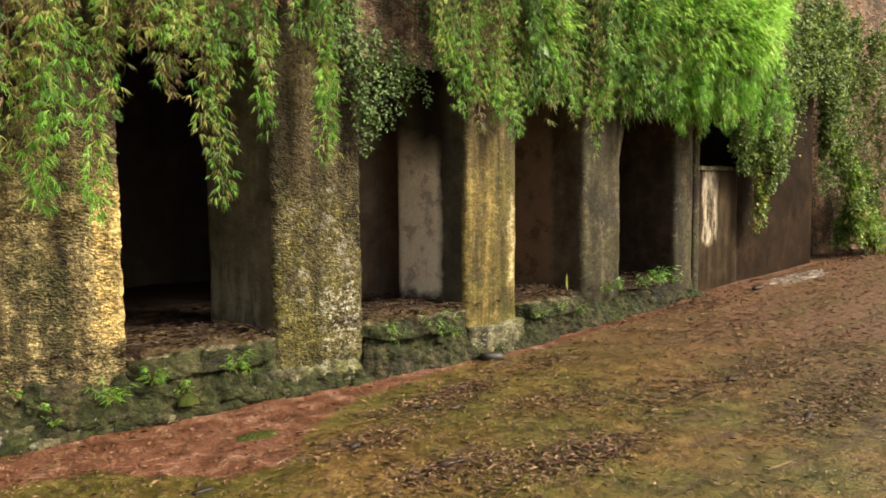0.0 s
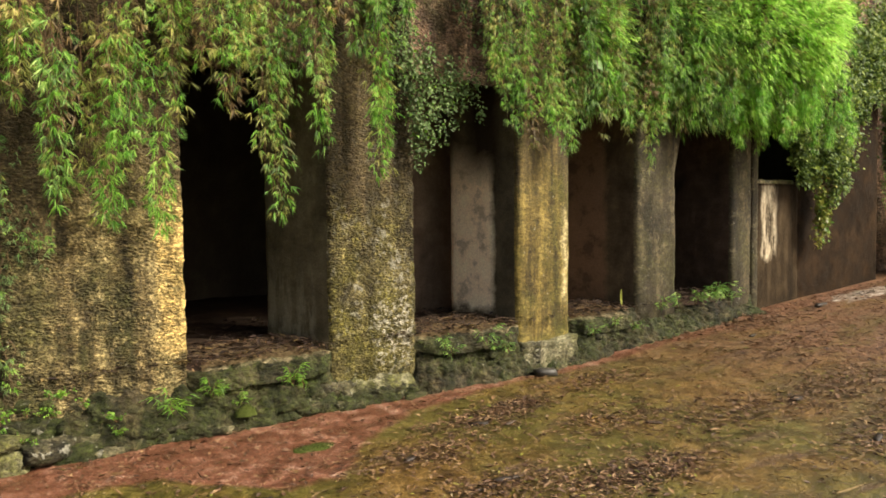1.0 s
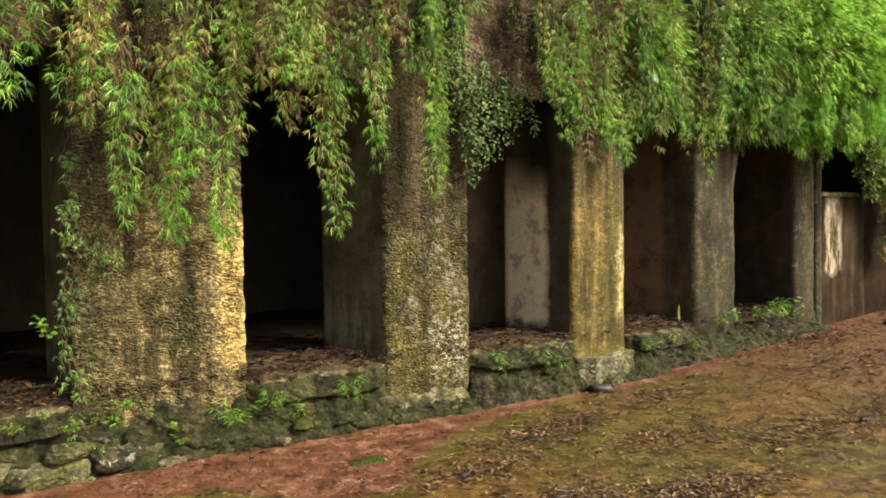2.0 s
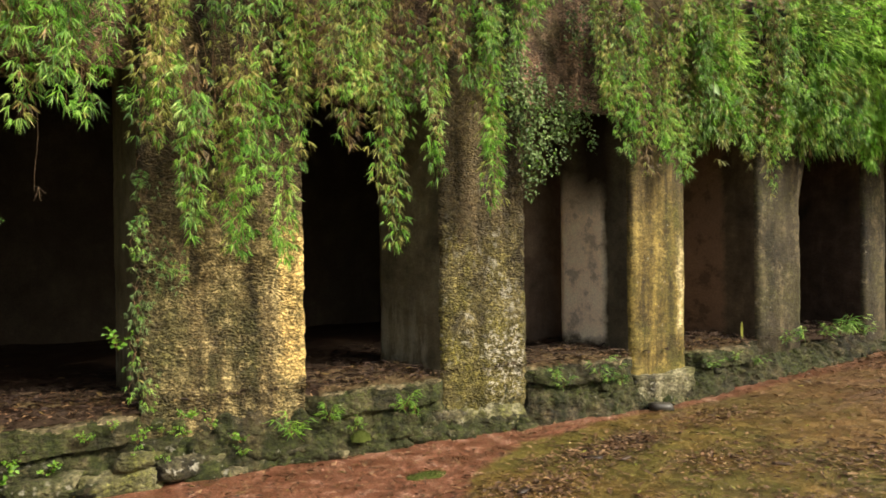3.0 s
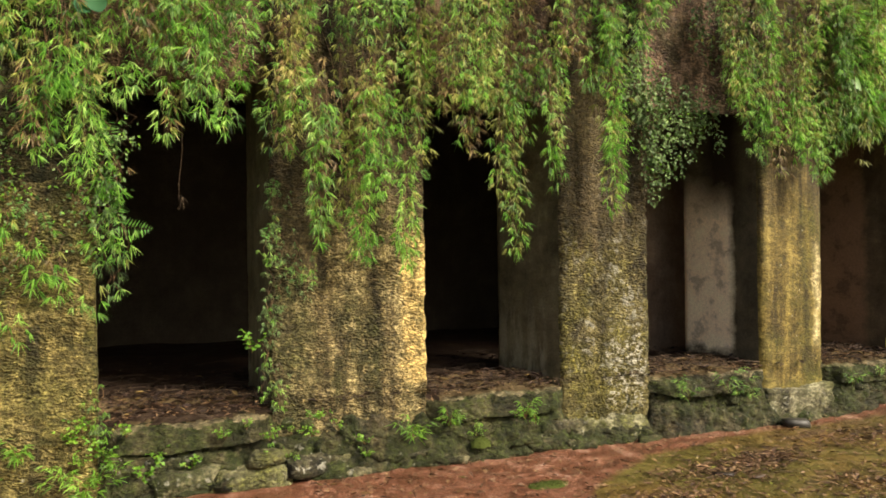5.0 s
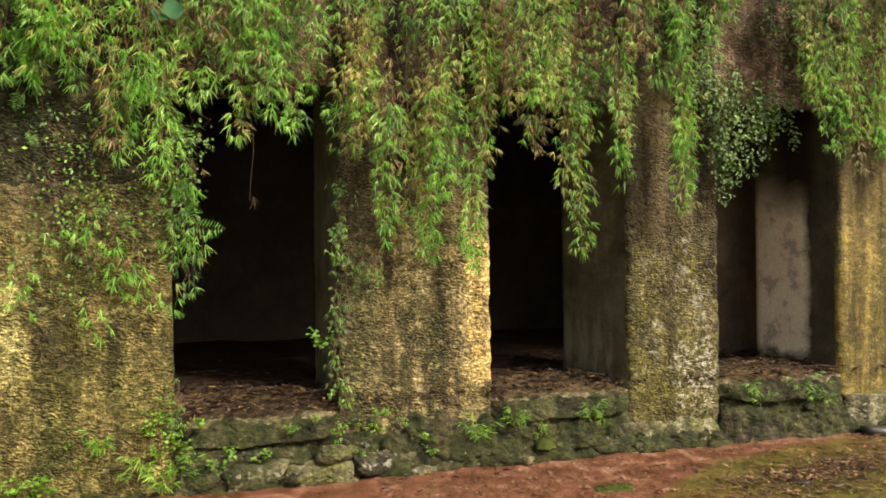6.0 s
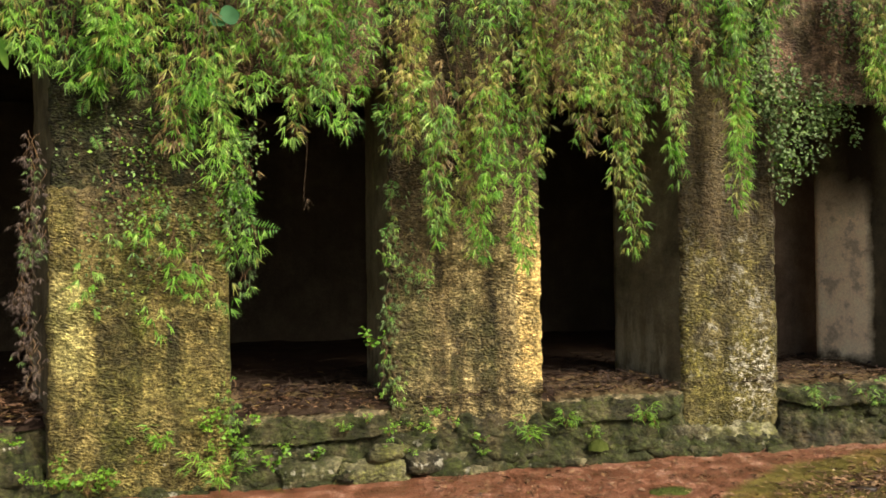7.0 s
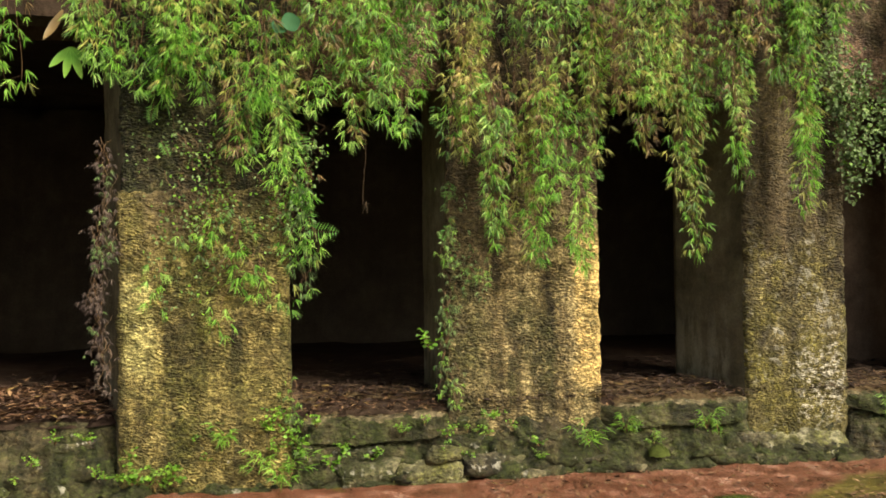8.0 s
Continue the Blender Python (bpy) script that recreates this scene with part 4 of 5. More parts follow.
bush(6.7, 4.72, 3.15, 0.75, 0.38, 0.85, 1500, 251, (0.72, 0.12, 0.12, 0.04), "leafy bamboo bush bulging over the far openings")
bush(7.6, 4.65, 3.3, 0.8, 0.6, 0.95, 2000, 252, (0.14, 0.8, 0.05, 0.01), "leafy bamboo bush bulging over the far openings")
bush(8.2, 4.5, 3.45, 0.72, 0.62, 1.0, 2100, 253, (0.12, 0.86, 0.02, 0.0), "bright green plumed bamboo bush at the end of the growth")
bush(5.35, 4.78, 3.0, 0.5, 0.22, 0.7, 700, 254, (0.55, 0.3, 0.1, 0.05), "narrow green bamboo bush beside the yellow pier")


def creeper(spots, seed, count, mats, label, size=0.028, hang_by=0.05, odds=(0.8, 0.2), name="creeper"):
    """Small round-leaved creeper lying on a face. spots: centre x, y, z and half-sizes."""
    rng = np.random.default_rng(seed)
    base = new(name)
    tagged(base, label, "creeper", "creepers on the walls")
    for cx, cy, cz, sx, sz in spots:
        fo = Foliage()
        nv = max(5, int(24 * sx))
        trails = []
        for _ in range(nv):
            a, r = rng.uniform(0, 6.28), rng.random() ** 0.5
            px, pz = cx + sx * r * math.cos(a), cz + sz * r * math.sin(a) + 0.12
            pts = []
            for i in range(11):
                pts.append((px, cy - 0.01 - abs(rng.normal()) * hang_by * 0.6, pz))
                px, pz = px + rng.normal() * 0.03, pz - rng.uniform(0.02, 0.05)
            trails += pts
            fo.stem(pts, 0.0028, 0.0012)
        for i in range(count):
            if i % 4:
                px, py, pz = trails[rng.integers(len(trails))]
                px, py, pz = px + rng.normal() * 0.03, py + rng.normal() * 0.02, pz + rng.normal() * 0.03
            else:
                a, r = rng.uniform(0, 6.28), rng.random() ** 0.6
                px, py, pz = cx + sx * r * math.cos(a), cy - abs(rng.normal()) * hang_by, cz + sz * r * math.sin(a)
            fo.leaf((px, py, pz), (rng.normal() * 0.8, -0.5 + 0.5 * rng.normal(), -0.45 + rng.normal() * 0.6), rng.uniform(0.7, 1.6) * size, rng.uniform(0.6, 1.1) * size, int(rng.choice(len(odds), p=odds)))
        vine = fo.stems("vine", M_stem, base)
        fo.blades("foliage", mats, vine, rng, mid=0.5, fold=0.12)
    return base


IV = [M_ivy, M_weed]
M_climb = leaf_mat("light_climber_leaf", (0.10, (0.05, 0.085, 0.018)), (0.45, (0.16, 0.24, 0.045)), (0.72, (0.32, 0.42, 0.085)), (0.93, (0.52, 0.60, 0.16)), gloss=0.6)
CLIMB = [M_ivy, M_climb]
creeper([(2.98, F - 0.05, 3.0, 0.2, 0.36), (3.17, F - 0.05, 2.66, 0.24, 0.26), (3.4, F - 0.05, 2.45, 0.3, 0.24), (3.66, F - 0.04, 2.42, 0.17, 0.15), (3.36, F - 0.06, 2.12, 0.2, 0.17)], 301, 560, IV, "dark small-leaved creeper hanging beside the bare upper wall", size=0.026, odds=(0.94, 0.06))
creeper([(3.85, F, 3.22, 0.2, 0.16), (4.15, F, 3.1, 0.24, 0.2), (4.45, F - 0.05, 3.15, 0.22, 0.2)], 312, 330, [M_ivy, M_olive], "dark creeper with a few yellow leaves on the upper wall", size=0.028, odds=(0.86, 0.14))
creeper([(9.12, F - 0.1, 2.12, 0.3, 0.26), (8.7, F - 0.1, 2.38, 0.4, 0.16), (9.75, F - 0.15, 2.5, 0.45, 0.55), (10.15, F - 0.12, 3.05, 0.5, 0.42), (10.65, F - 0.08, 3.5, 0.55, 0.4), (9.5, F - 0.2, 2.2, 0.35, 0.4), (11.3, F, 3.9, 0.8, 0.5), (10.3, F, 3.9, 0.8, 0.4), (11.0, F - 0.1, 3.45, 0.5, 0.35), (11.7, F - 0.1, 3.4, 0.5, 0.5), (12.0, F, 3.95, 0.7, 0.4), (11.8, F + 0.1, 2.9, 0.25, 0.5), (11.95, F + 0.15, 2.1, 0.2, 0.7), (12.1, F + 0.1, 3.0, 0.3, 0.5)], 302, 2600, CLIMB, "dense dark small-leaved creeper over the raked wall",
        size=0.042, hang_by=0.12, odds=(0.45, 0.55))
creeper([(11.75, F + 0.1, 3.2, 0.5, 0.4), (12.3, F + 0.1, 2.7, 0.4, 0.7), (12.35, F + 0.05, 1.6, 0.28, 0.8), (13.1, F, 2.6, 0.8, 1.1), (12.5, F, 0.95, 0.35, 0.3), (12.6, F + 0.2, 3.6, 0.9, 0.5), (13.2, F - 0.1, 1.4, 0.6, 0.6)], 303, 2600, CLIMB, "light green creeper covering the bank beside the wall",
        size=0.037, hang_by=0.14, odds=(0.3, 0.7))
creeper([(13.9, F - 0.5, 2.2, 0.7, 1.2), (13.5, F - 0.2, 3.5, 0.9, 0.7), (14.6, F - 0.6, 3.2, 0.8, 1.0), (12.0, F + 0.2, 3.6, 0.8, 0.5)], 308, 3600, CLIMB, "light green creeper spread over the earth bank", size=0.042, hang_by=0.2, odds=(0.3, 0.7))
creeper([(12.55, F - 0.25, 1.0, 0.32, 0.28), (12.4, F - 0.15, 1.5, 0.2, 0.4), (12.9, F - 0.3, 0.8, 0.3, 0.2)], 309, 1300, [M_olive, M_weed], "yellow-green weeds in a heap at the foot of the bank", size=0.045, hang_by=0.12, odds=(0.55, 0.45))
creeper([(9.4, F - 0.12, 1.75, 0.17, 0.3), (9.45, F - 0.1, 1.35, 0.1, 0.2)], 305, 420, [M_olive, M_weed], "yellow-green creeper hanging over the low wall", size=0.045, hang_by=0.06)
def fringe(spots, seed, kinds, label, size=0.5):
    """Short feathery growth along the edge of a pier. spots: x, y, top z, length of the stretch, shoots."""
    rng = np.random.default_rng(seed)
    base = new("edge_growth")
    tagged(base, label, "hanging plant", "growth on the pier edges")
    fo = Foliage()
    for x, y, z, run, n in spots:
        for _ in range(n):
            zz = z - run * rng.random()
            hang(fo, rng, (x + rng.normal() * 0.03, y, zz), zz - rng.uniform(0.07, 0.18), 0.03, size, kind=kinds[rng.integers(len(kinds))], step=0.03)
    fo.stems("stem_tangle", M_stem, base, "stuff")
    fo.blades("foliage", LEAF, base, rng, mid=0.5, kind="stuff")


fringe([(-1.70, F - 0.06, 2.25, 0.7, 22), (-1.73, F - 0.04, 1.75, 0.5, 20), (-1.75, F, 1.4, 0.5, 14), (-1.70, F - 0.06, 0.95, 0.3, 6)], 304, [4, 4, 4, 5], "dry purplish feathery growth along the edge of the pier")
fringe([(0.40, F - 0.04, 2.0, 0.5, 14), (0.38, F - 0.03, 1.6, 0.6, 16), (0.5, F - 0.04, 1.55, 0.3, 10), (0.36, F - 0.03, 0.95, 0.3, 8), (0.62, F - 0.04, 1.5, 0.2, 6)], 307, [5, 5, 0], "dark mossy growth along the edge of the golden pier")
fringe([(-0.56, F - 0.10, 2.3, 0.6, 16), (-0.53, F - 0.10, 1.85, 0.5, 16)], 310, [5, 0, 1], "green ferny growth along the edge of the pier", 0.7)
fringe([(0.42, F - 0.05, 0.8, 0.4, 6), (-0.58, F - 0.1, 0.75, 0.45, 8)], 311, [5, 1], "small green growth low on the pier edge", 0.5)
creeper([(-1.3, F - 0.11, 2.1, 0.35, 0.28), (-0.95, F - 0.12, 1.75, 0.35, 0.16), (-0.6, F - 0.13, 2.2, 0.09, 0.35), (-0.55, F - 0.12, 1.75, 0.08, 0.3), (-1.2, F - 0.12, 1.5, 0.3, 0.2)], 306, 260, IV, "small green creeper scattered over the rough pier", size=0.02, odds=(0.6, 0.4), hang_by=0.03)


def sprig(x, y, z, n, seed, mat_kind, label):
    """A few short shoots that hang free on a pier face."""
    rng = np.random.default_rng(seed)
    base = new("hanging_sprig")
    tagged(base, label, "hanging plant", "sprigs on the piers")
    for _ in range(n):
        fo = Foliage()
        hang(fo, rng, (x + rng.normal() * 0.05, y, z + rng.uniform(-0.05, 0.05)), z - rng.uniform(0.15, 0.3), 0.04, 0.9, kind=mat_kind, wide=1.0)
        sh = fo.stems("shoot", M_stem, base)
        fo.blades("foliage", LEAF, sh, rng)


SP = "sprig of fresh narrow leaves growing out of the pier"
for j, (x, z, n) in enumerate([(-1.1, 1.72, 3), (-0.95, 1.72, 2), (-1.4, 1.4, 2), (-0.78, 1.5, 3), (-0.62, 1.35, 2), (-1.05, 1.2, 2), (-0.6, 1.62, 2), (-0.92, 1.55, 2), (0.72, 1.85, 4), (1.23, 1.7, 3), (0.95, 1.68, 3), (-0.55, 2.0, 3), (-0.48, 1.66, 2)]):
    sprig(x, F - 0.12 if x < 0 else F - 0.04, z, n, 600 + j, j % 2, SP)


def weed(x, y, z, seed, size=1.0, broad=False, mat=None, arch=0.7):
    """A low tuft with arching stems; broad: round seedling leaves in place of narrow blades."""
    rng = np.random.default_rng(seed)
    base = new("weed", None)
    base.location = (x, y, z)
    tagged(base, "small fresh green seedling with round leaves on the mossy plinth" if broad else "tuft of fresh narrow green leaves on the mossy plinth", "weed", "weeds along the plinth")
    fo = Foliage()
    for _ in range(int(rng.integers(5, 9))):
        a = rng.uniform(0, 6.28)
        h, r = rng.uniform(0.05, 0.15) * size, rng.uniform(0.03, 0.10) * size
        pts = [(r * math.cos(a) * t, r * math.sin(a) * t * 0.6 - 0.04 * t * size, h * (t * 1.6 - arch * t * t)) for t in (0, 0.35, 0.7, 1.0)]
        fo.stem(pts, 0.002, 0.001)
        for i in (1, 2, 3):
            if broad:
                for _ in range(2):
                    fo.leaf(pts[i], (rng.normal(), rng.normal() - 0.4, 0.2 + 0.3 * rng.normal()), rng.uniform(0.02, 0.042) * size, rng.uniform(0.013, 0.026) * size)
            else:
                fan(fo, rng, pts[i], (math.cos(a), 0.6 * math.sin(a) - 0.3, -0.2), 4, 0.7 * size, 0, 0.7)
    fo.stems("stalk_tuft", M_stem, base, "stuff")
    fo.blades("foliage", mat or M_weed, base, rng, mid=0.5 if broad else 0.4, droop=0.1)
    return base


# weeds: x, height on the plinth, size, broad-leaved or not
WEEDS = [(1.30, 0.17, 1.5, 0), (0.97, 0.18, 0.8, 1), (0.98, 0.10, 0.6, 0), (0.65, 0.36, 0.9, 1), (1.55, 0.24, 1.1, 0), (1.75, 0.16, 0.8, 0), (2.12, 0.24, 1.1, 0), (2.2, 0.2, 0.8, 0), (3.45, 0.34, 1.1, 0), (3.52, 0.26, 0.9, 0), (3.86, 0.33, 1.3, 0), (3.98, 0.26, 1.2, 0), (4.12, 0.22, 0.7, 0), (5.2, 0.24, 1.1, 0), (5.8, 0.2, 1.0, 0), (5.5, 0.28, 0.8, 0),
         (6.2, 0.36, 1.2, 0), (6.5, 0.34, 1.5, 0), (6.8, 0.34, 1.8, 0), (7.05, 0.36, 2.0, 0), (7.3, 0.34, 1.6, 0), (7.5, 0.32, 1.2, 0), (-0.99, 0.28, 1.3, 0), (-0.79, 0.12, 1.2, 0), (-0.6, 0.08, 1.2, 0), (-0.5, 0.16, 1.0, 0), (-0.62, 0.3, 0.9, 1), (-1.52, 0.06, 1.2, 1), (-1.29, 0.05, 1.2, 1), (-1.4, 0.04, 1.1, 0), (-0.36, 0.06, 1.2, 1), (-0.28, 0.2, 0.7, 1), (-0.1, 0.14, 0.7, 1), (0.1, 0.3, 0.6, 1), (-0.68, 0.42, 0.8, 1), (-0.72, 0.34, 1.0, 1), (-0.56, 0.22, 1.1, 1), (-0.45, 0.36, 0.7, 1), (-0.66, 0.02, 1.3, 0)]
for j, (x, z, s, broad) in enumerate(WEEDS):
    weed(x, F - 0.15 if -1.65 < x < -0.62 else F - 0.11, z + gz(x, 4.7) * 0.5, 400 + j, s, bool(broad), M_bamboo if x > 3.3 else None)
rngw = np.random.default_rng(77)
for j in range(26):
    x = rngw.uniform(-2.2, 1.0)
    weed(x, F - 0.12 - rngw.uniform(0, 0.03), rngw.uniform(0.08, 0.36), 450 + j, rngw.uniform(0.4, 0.7), True)


def big_leaf(x, y, z, length, width, ry, mat, label, name="leaf", bend=0.25):
    """One broad leaf with a midrib fold and a short stalk, hanging in the xz plane."""
    n, verts, faces = 8, [], []
    for i in range(n + 1):
        t = i / n
        w = width * 0.5 * math.sin(math.pi * min(1, t * 0.96 + 0.04)) ** 0.8
        yy = -bend * length * t * t
        for s in (-1, 0, 1):
            verts.append((s * w, yy + abs(s) * w * -0.25, -length * t))
    for i in range(n):
        for s in (0, 1):
            a = 3 * i + s
            faces.append((a, a + 1, a + 4, a + 3))
    ob = link(name, verts, faces, mat)
    ob.matrix_world = pose(x, y, z, 0, ry, 0)
    return tagged(ob, label, "leaf", "broad leaves among the growth")


weed(0.27, F - 0.03, 0.80, 499, 1.1, True)


def fern(x, y, z, length, ry, seed, label="green fern frond with paired leaflets on the pier edge"):
    """One hanging frond: a bent midrib with paired leaflets that shorten towards the tip."""
    rng = np.random.default_rng(seed)
    base = new("fern_frond")
    tagged(base, label, "fern", "ferns on the pier edges")
    c, s, fo, pts = math.cos(radians(ry)), math.sin(radians(ry)), Foliage(), []
    for i in range(12):
        t = i / 11
        pts.append((x + s * length * t, y - 0.06 * length * math.sin(3.0 * t), z - c * length * t + 0.1 * length * t * t))
    fo.stem(pts, 0.002, 0.0008)
    for i in range(1, 12):
        w = 0.36 * length * math.sin(math.pi * min(1.0, 0.25 + 0.72 * i / 11)) ** 0.8
        for side in (-1, 1):
            fo.leaf(pts[i], (side * c + 0.35 * s, -0.15 + 0.1 * rng.normal(), side * s - 0.35 * c + 0.1 * rng.normal()), w * rng.uniform(0.85, 1.1), 0.062 * length, 0)
    rib = fo.stems("midrib", M_stem, base)
    fo.blades("foliage", M_fern, rib, rng, mid=0.35, fold=0.1, droop=0.08, kind="stuff")


FERNS = [(0.33, 2.40, 0.16, -8), (-0.585, 2.25, 0.17, 12), (-0.56, 2.1, 0.15, 30), (-0.52, 1.80, 0.16, 22), (-0.58, 1.9, 0.14, 40), (-1.4, 2.36, 0.13, -10), (-1.36, 2.14, 0.12, 25), (-0.95, 1.74, 0.13, -30), (-0.87, 1.68, 0.13, 15), (0.4, 1.62, 0.13, -25), (-0.5, 1.60, 0.2, 78), (-0.5, 1.74, 0.18, 12), (-0.55, 2.22, 0.18, 20), (0.42, 1.9, 0.15, -15), (1.395, 1.99, 0.10, 28)]
for j, (x, z, ln, ry) in enumerate(FERNS):
    fern(x, F - 0.14 if x < 0 else F - 0.06, z, ln, ry, 800 + j)

big_leaf(-0.52, F - 0.25, 2.86, 0.12, 0.12, 70, M_round, "round bluish-green leaf among the bamboo")
big_leaf(-0.62, F - 0.25, 2.85, 0.09, 0.10, 30, M_round, "round bluish-green leaf among the bamboo")
for a, ln in ((-38, 0.17), (-5, 0.2), (22, 0.22), (50, 0.19)):
    big_leaf(-1.86, F - 0.18, 2.68, ln, 0.05, -a, M_bright, "long bright green bamboo leaf at the end of the growth")
big_leaf(-1.9, F - 0.18, 2.9, 0.22, 0.05, 25, M_dry, "withered orange leaf hanging in the growth")
big_leaf(5.05, F - 0.22, 2.88, 0.2, 0.1, -30, M_weed, "broad pale green leaf in the growth")
big_leaf(5.55, F - 0.16, 0.52, 0.18, 0.035, 160, M_olive, "pale dry blade standing by the plinth")

# thin bare root with a frayed end, hanging in the opening
fo = Foliage()
rngr = np.random.default_rng(5)
root = new("hanging_root")
tagged(root, "thin bare hanging root with a frayed end", "root")
fo.stem([(-0.14 + 0.012 * math.sin(i), F - 0.12, 2.25 - 0.1 * i) for i in range(6)], 0.0018, 0.0012)
for i in range(7):
    fo.stem([(-0.13, F - 0.12, 1.77), (-0.13 + rngr.normal() * 0.03, F - 0.13, 1.73 + rngr.normal() * 0.03)], 0.0015, 0.0008)
fo.stems("strand", M_twig, root)

# ---- loose things on the ground ----
def litter(name, n, where, seed, mats, label, length=(0.025, 0.075), category="leaf litter"):
    """Fallen leaves, each a bent blade lying at its own tilt."""
    rng = np.random.default_rng(seed)
    ob_base = new(name)
    fo = Foliage()
    got = 0
    while got < n:
        p = where(rng)
        if p is None:
            continue
        got += 1
        a = rng.uniform(0, 6.28)
        ln = rng.uniform(*length)
        fo.leaf(p, (math.cos(a), math.sin(a), rng.normal() * 0.18), ln, ln * rng.uniform(0.16, 0.42), int(rng.random() < 0.035))
    # lying blades face up
    keep = rng
    class Up:
        def normal(self, size):
            return keep.normal(size=size) * 0.35 + np.array([-0.2, 1.1, 1.2])
    ob = fo.blades("fallen_leaves", mats, ob_base, Up(), mid=0.45, fold=0.35, droop=-0.06, kind="stuff")
    ob.parent = None
    bpy.data.objects.remove(ob_base)
    ob.name = name
    return tagged(ob, label, category, kind="stuff")


HEAPS = [(2.4, 3.5, 0.35), (3.1, 3.85, 0.35), (3.55, 4.0, 0.25), (4.6, 4.15, 0.45), (4.6, 2.85, 0.5), (5.6, 2.7, 0.5), (4.8, 1.95, 0.4), (2.45, 2.85, 0.35), (2.9, 2.55, 0.4), (3.3, 2.5, 0.3), (5.6, 1.95, 0.5), (3.9, 3.3, 0.5), (6.6, 3.6, 0.7), (7.6, 4.5, 0.6), (6.5, 2.5, 0.8)]


def on_ground(rng):
    if rng.random() < 0.5:
        cx, cy, s = HEAPS[rng.integers(len(HEAPS))]
        x, y = cx + rng.normal() * s * 0.8, cy + rng.normal() * s * 0.35
    else:
        x, y = 0.6 + 12.4 * rng.random() ** 1.3, rng.uniform(1.2, 4.75)
    if not (0.3 < x < 13 and 0.8 < y < 4.68):
        return None
    return (x, y, gz(x, y) + rng.uniform(0.004, 0.016))


def on_floor(rng):
    x, y = rng.uniform(-3.0, 7.5), F - 0.03 + abs(rng.normal()) * 0.8
    if y > 8:
        return None
    return (x, y, FLOOR + (0.03 if y < F + 0.1 else 0.055 if y < F + 0.5 else 0.03) + 0.03 * noise.noise((x * 1.7, y * 1.7, 4)) + rng.uniform(0.0, 0.03))


def on_slope(rng):
    x, y = rng.uniform(12.0, 16.0), rng.uniform(3.2, 5.2)
    return (x, y, gz(x, y) + rng.uniform(0.004, 0.03))


def on_bank(rng):
    u, v = rng.uniform(11.5, 19), rng.uniform(0.1, 0.8)
    p = bank_at(u, v)
    return (p[0], p[1] - 0.02, p[2] + 0.02)


litter("leaf_litter", 17000, on_ground, 61, [M_litter, M_olive], "dead brown and a few yellow leaves strewn on the wet ground", (0.010, 0.055))
def on_ledge(rng):
    x, k = rng.uniform(-0.6, 6.0), rng.random() ** 0.8
    if 0.4 < x < 1.44 or 2.5 < x < 3.25 or 4.35 < x < 5.0:
        return None
    return (x, F - 0.02 + 0.5 * k, FLOOR - 0.005 + 0.06 * k + rng.uniform(0.0, 0.03))


litter("leaf_litter", 3400, on_ledge, 75, [M_litter, M_dry], "dead leaves and scraps strewn over the earth ledges", (0.015, 0.06))
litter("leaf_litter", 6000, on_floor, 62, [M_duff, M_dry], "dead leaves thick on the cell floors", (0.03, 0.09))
litter("leaf_litter", 3200, lambda rng: (-1.7 - 1.4 * rng.random() ** 0.8, F + 0.03 + 0.9 * rng.random(), FLOOR + 0.02 + 0.1 * rng.random() ** 2), 66, [M_litter, M_dry], "heap of reddish dead leaves and stalks in the last opening", (0.04, 0.1))
litter("leaf_litter", 1500, on_slope, 63, [M_litter, M_olive], "dead leaves on the slope beside the wall", (0.04, 0.09))
litter("leaf_litter", 5000, on_bank, 64, [M_litter, M_ivy], "dead leaves on the earth bank", (0.05, 0.12))


def in_gutter(rng):
    x = rng.uniform(0.2, 7.0)
    y = 4.62 - abs(rng.normal()) * (0.45 if x < 3 else 0.12)
    return (x, y, gz(x, y) + rng.uniform(0.003, 0.01)) if y > 3.3 else None


def in_heaps(rng):
    cx, cy, sp = HEAPS[rng.integers(len(HEAPS))]
    x, y = cx + rng.normal() * sp * 0.6, cy + rng.normal() * sp * 0.22
    return (x, y, gz(x, y) + rng.uniform(0.004, 0.03)) if 0.8 < y < 4.6 else None


def far_yard(rng):
    x, y = rng.uniform(6.0, 13.5), 4.72 - 2.8 * rng.random() ** 1.4
    return (x, y, gz(x, y) + rng.uniform(0.004, 0.02))


litter("leaf_litter", 2000, far_yard, 76, [M_litter, M_dry], "dead leaves washed over the far end of the yard", (0.03, 0.08))
litter("grit", 2600, in_gutter, 67, [M_straw, M_litter], "pale grit and scraps washed into the red gutter", (0.006, 0.02), "grit")
litter("leaf_litter", 1100, in_heaps, 68, [M_litter, M_dry], "larger wet dead leaves washed together on the ground", (0.03, 0.075))
litter("leaf_litter", 2600, on_ground, 69, [M_litter, M_dry], "dead leaves scattered on the yard", (0.03, 0.07))
litter("chaff", 6500, on_ground, 65, [M_straw, M_olive], "small pale straw and leaf scraps on the wet ground", (0.008, 0.03), "chaff")


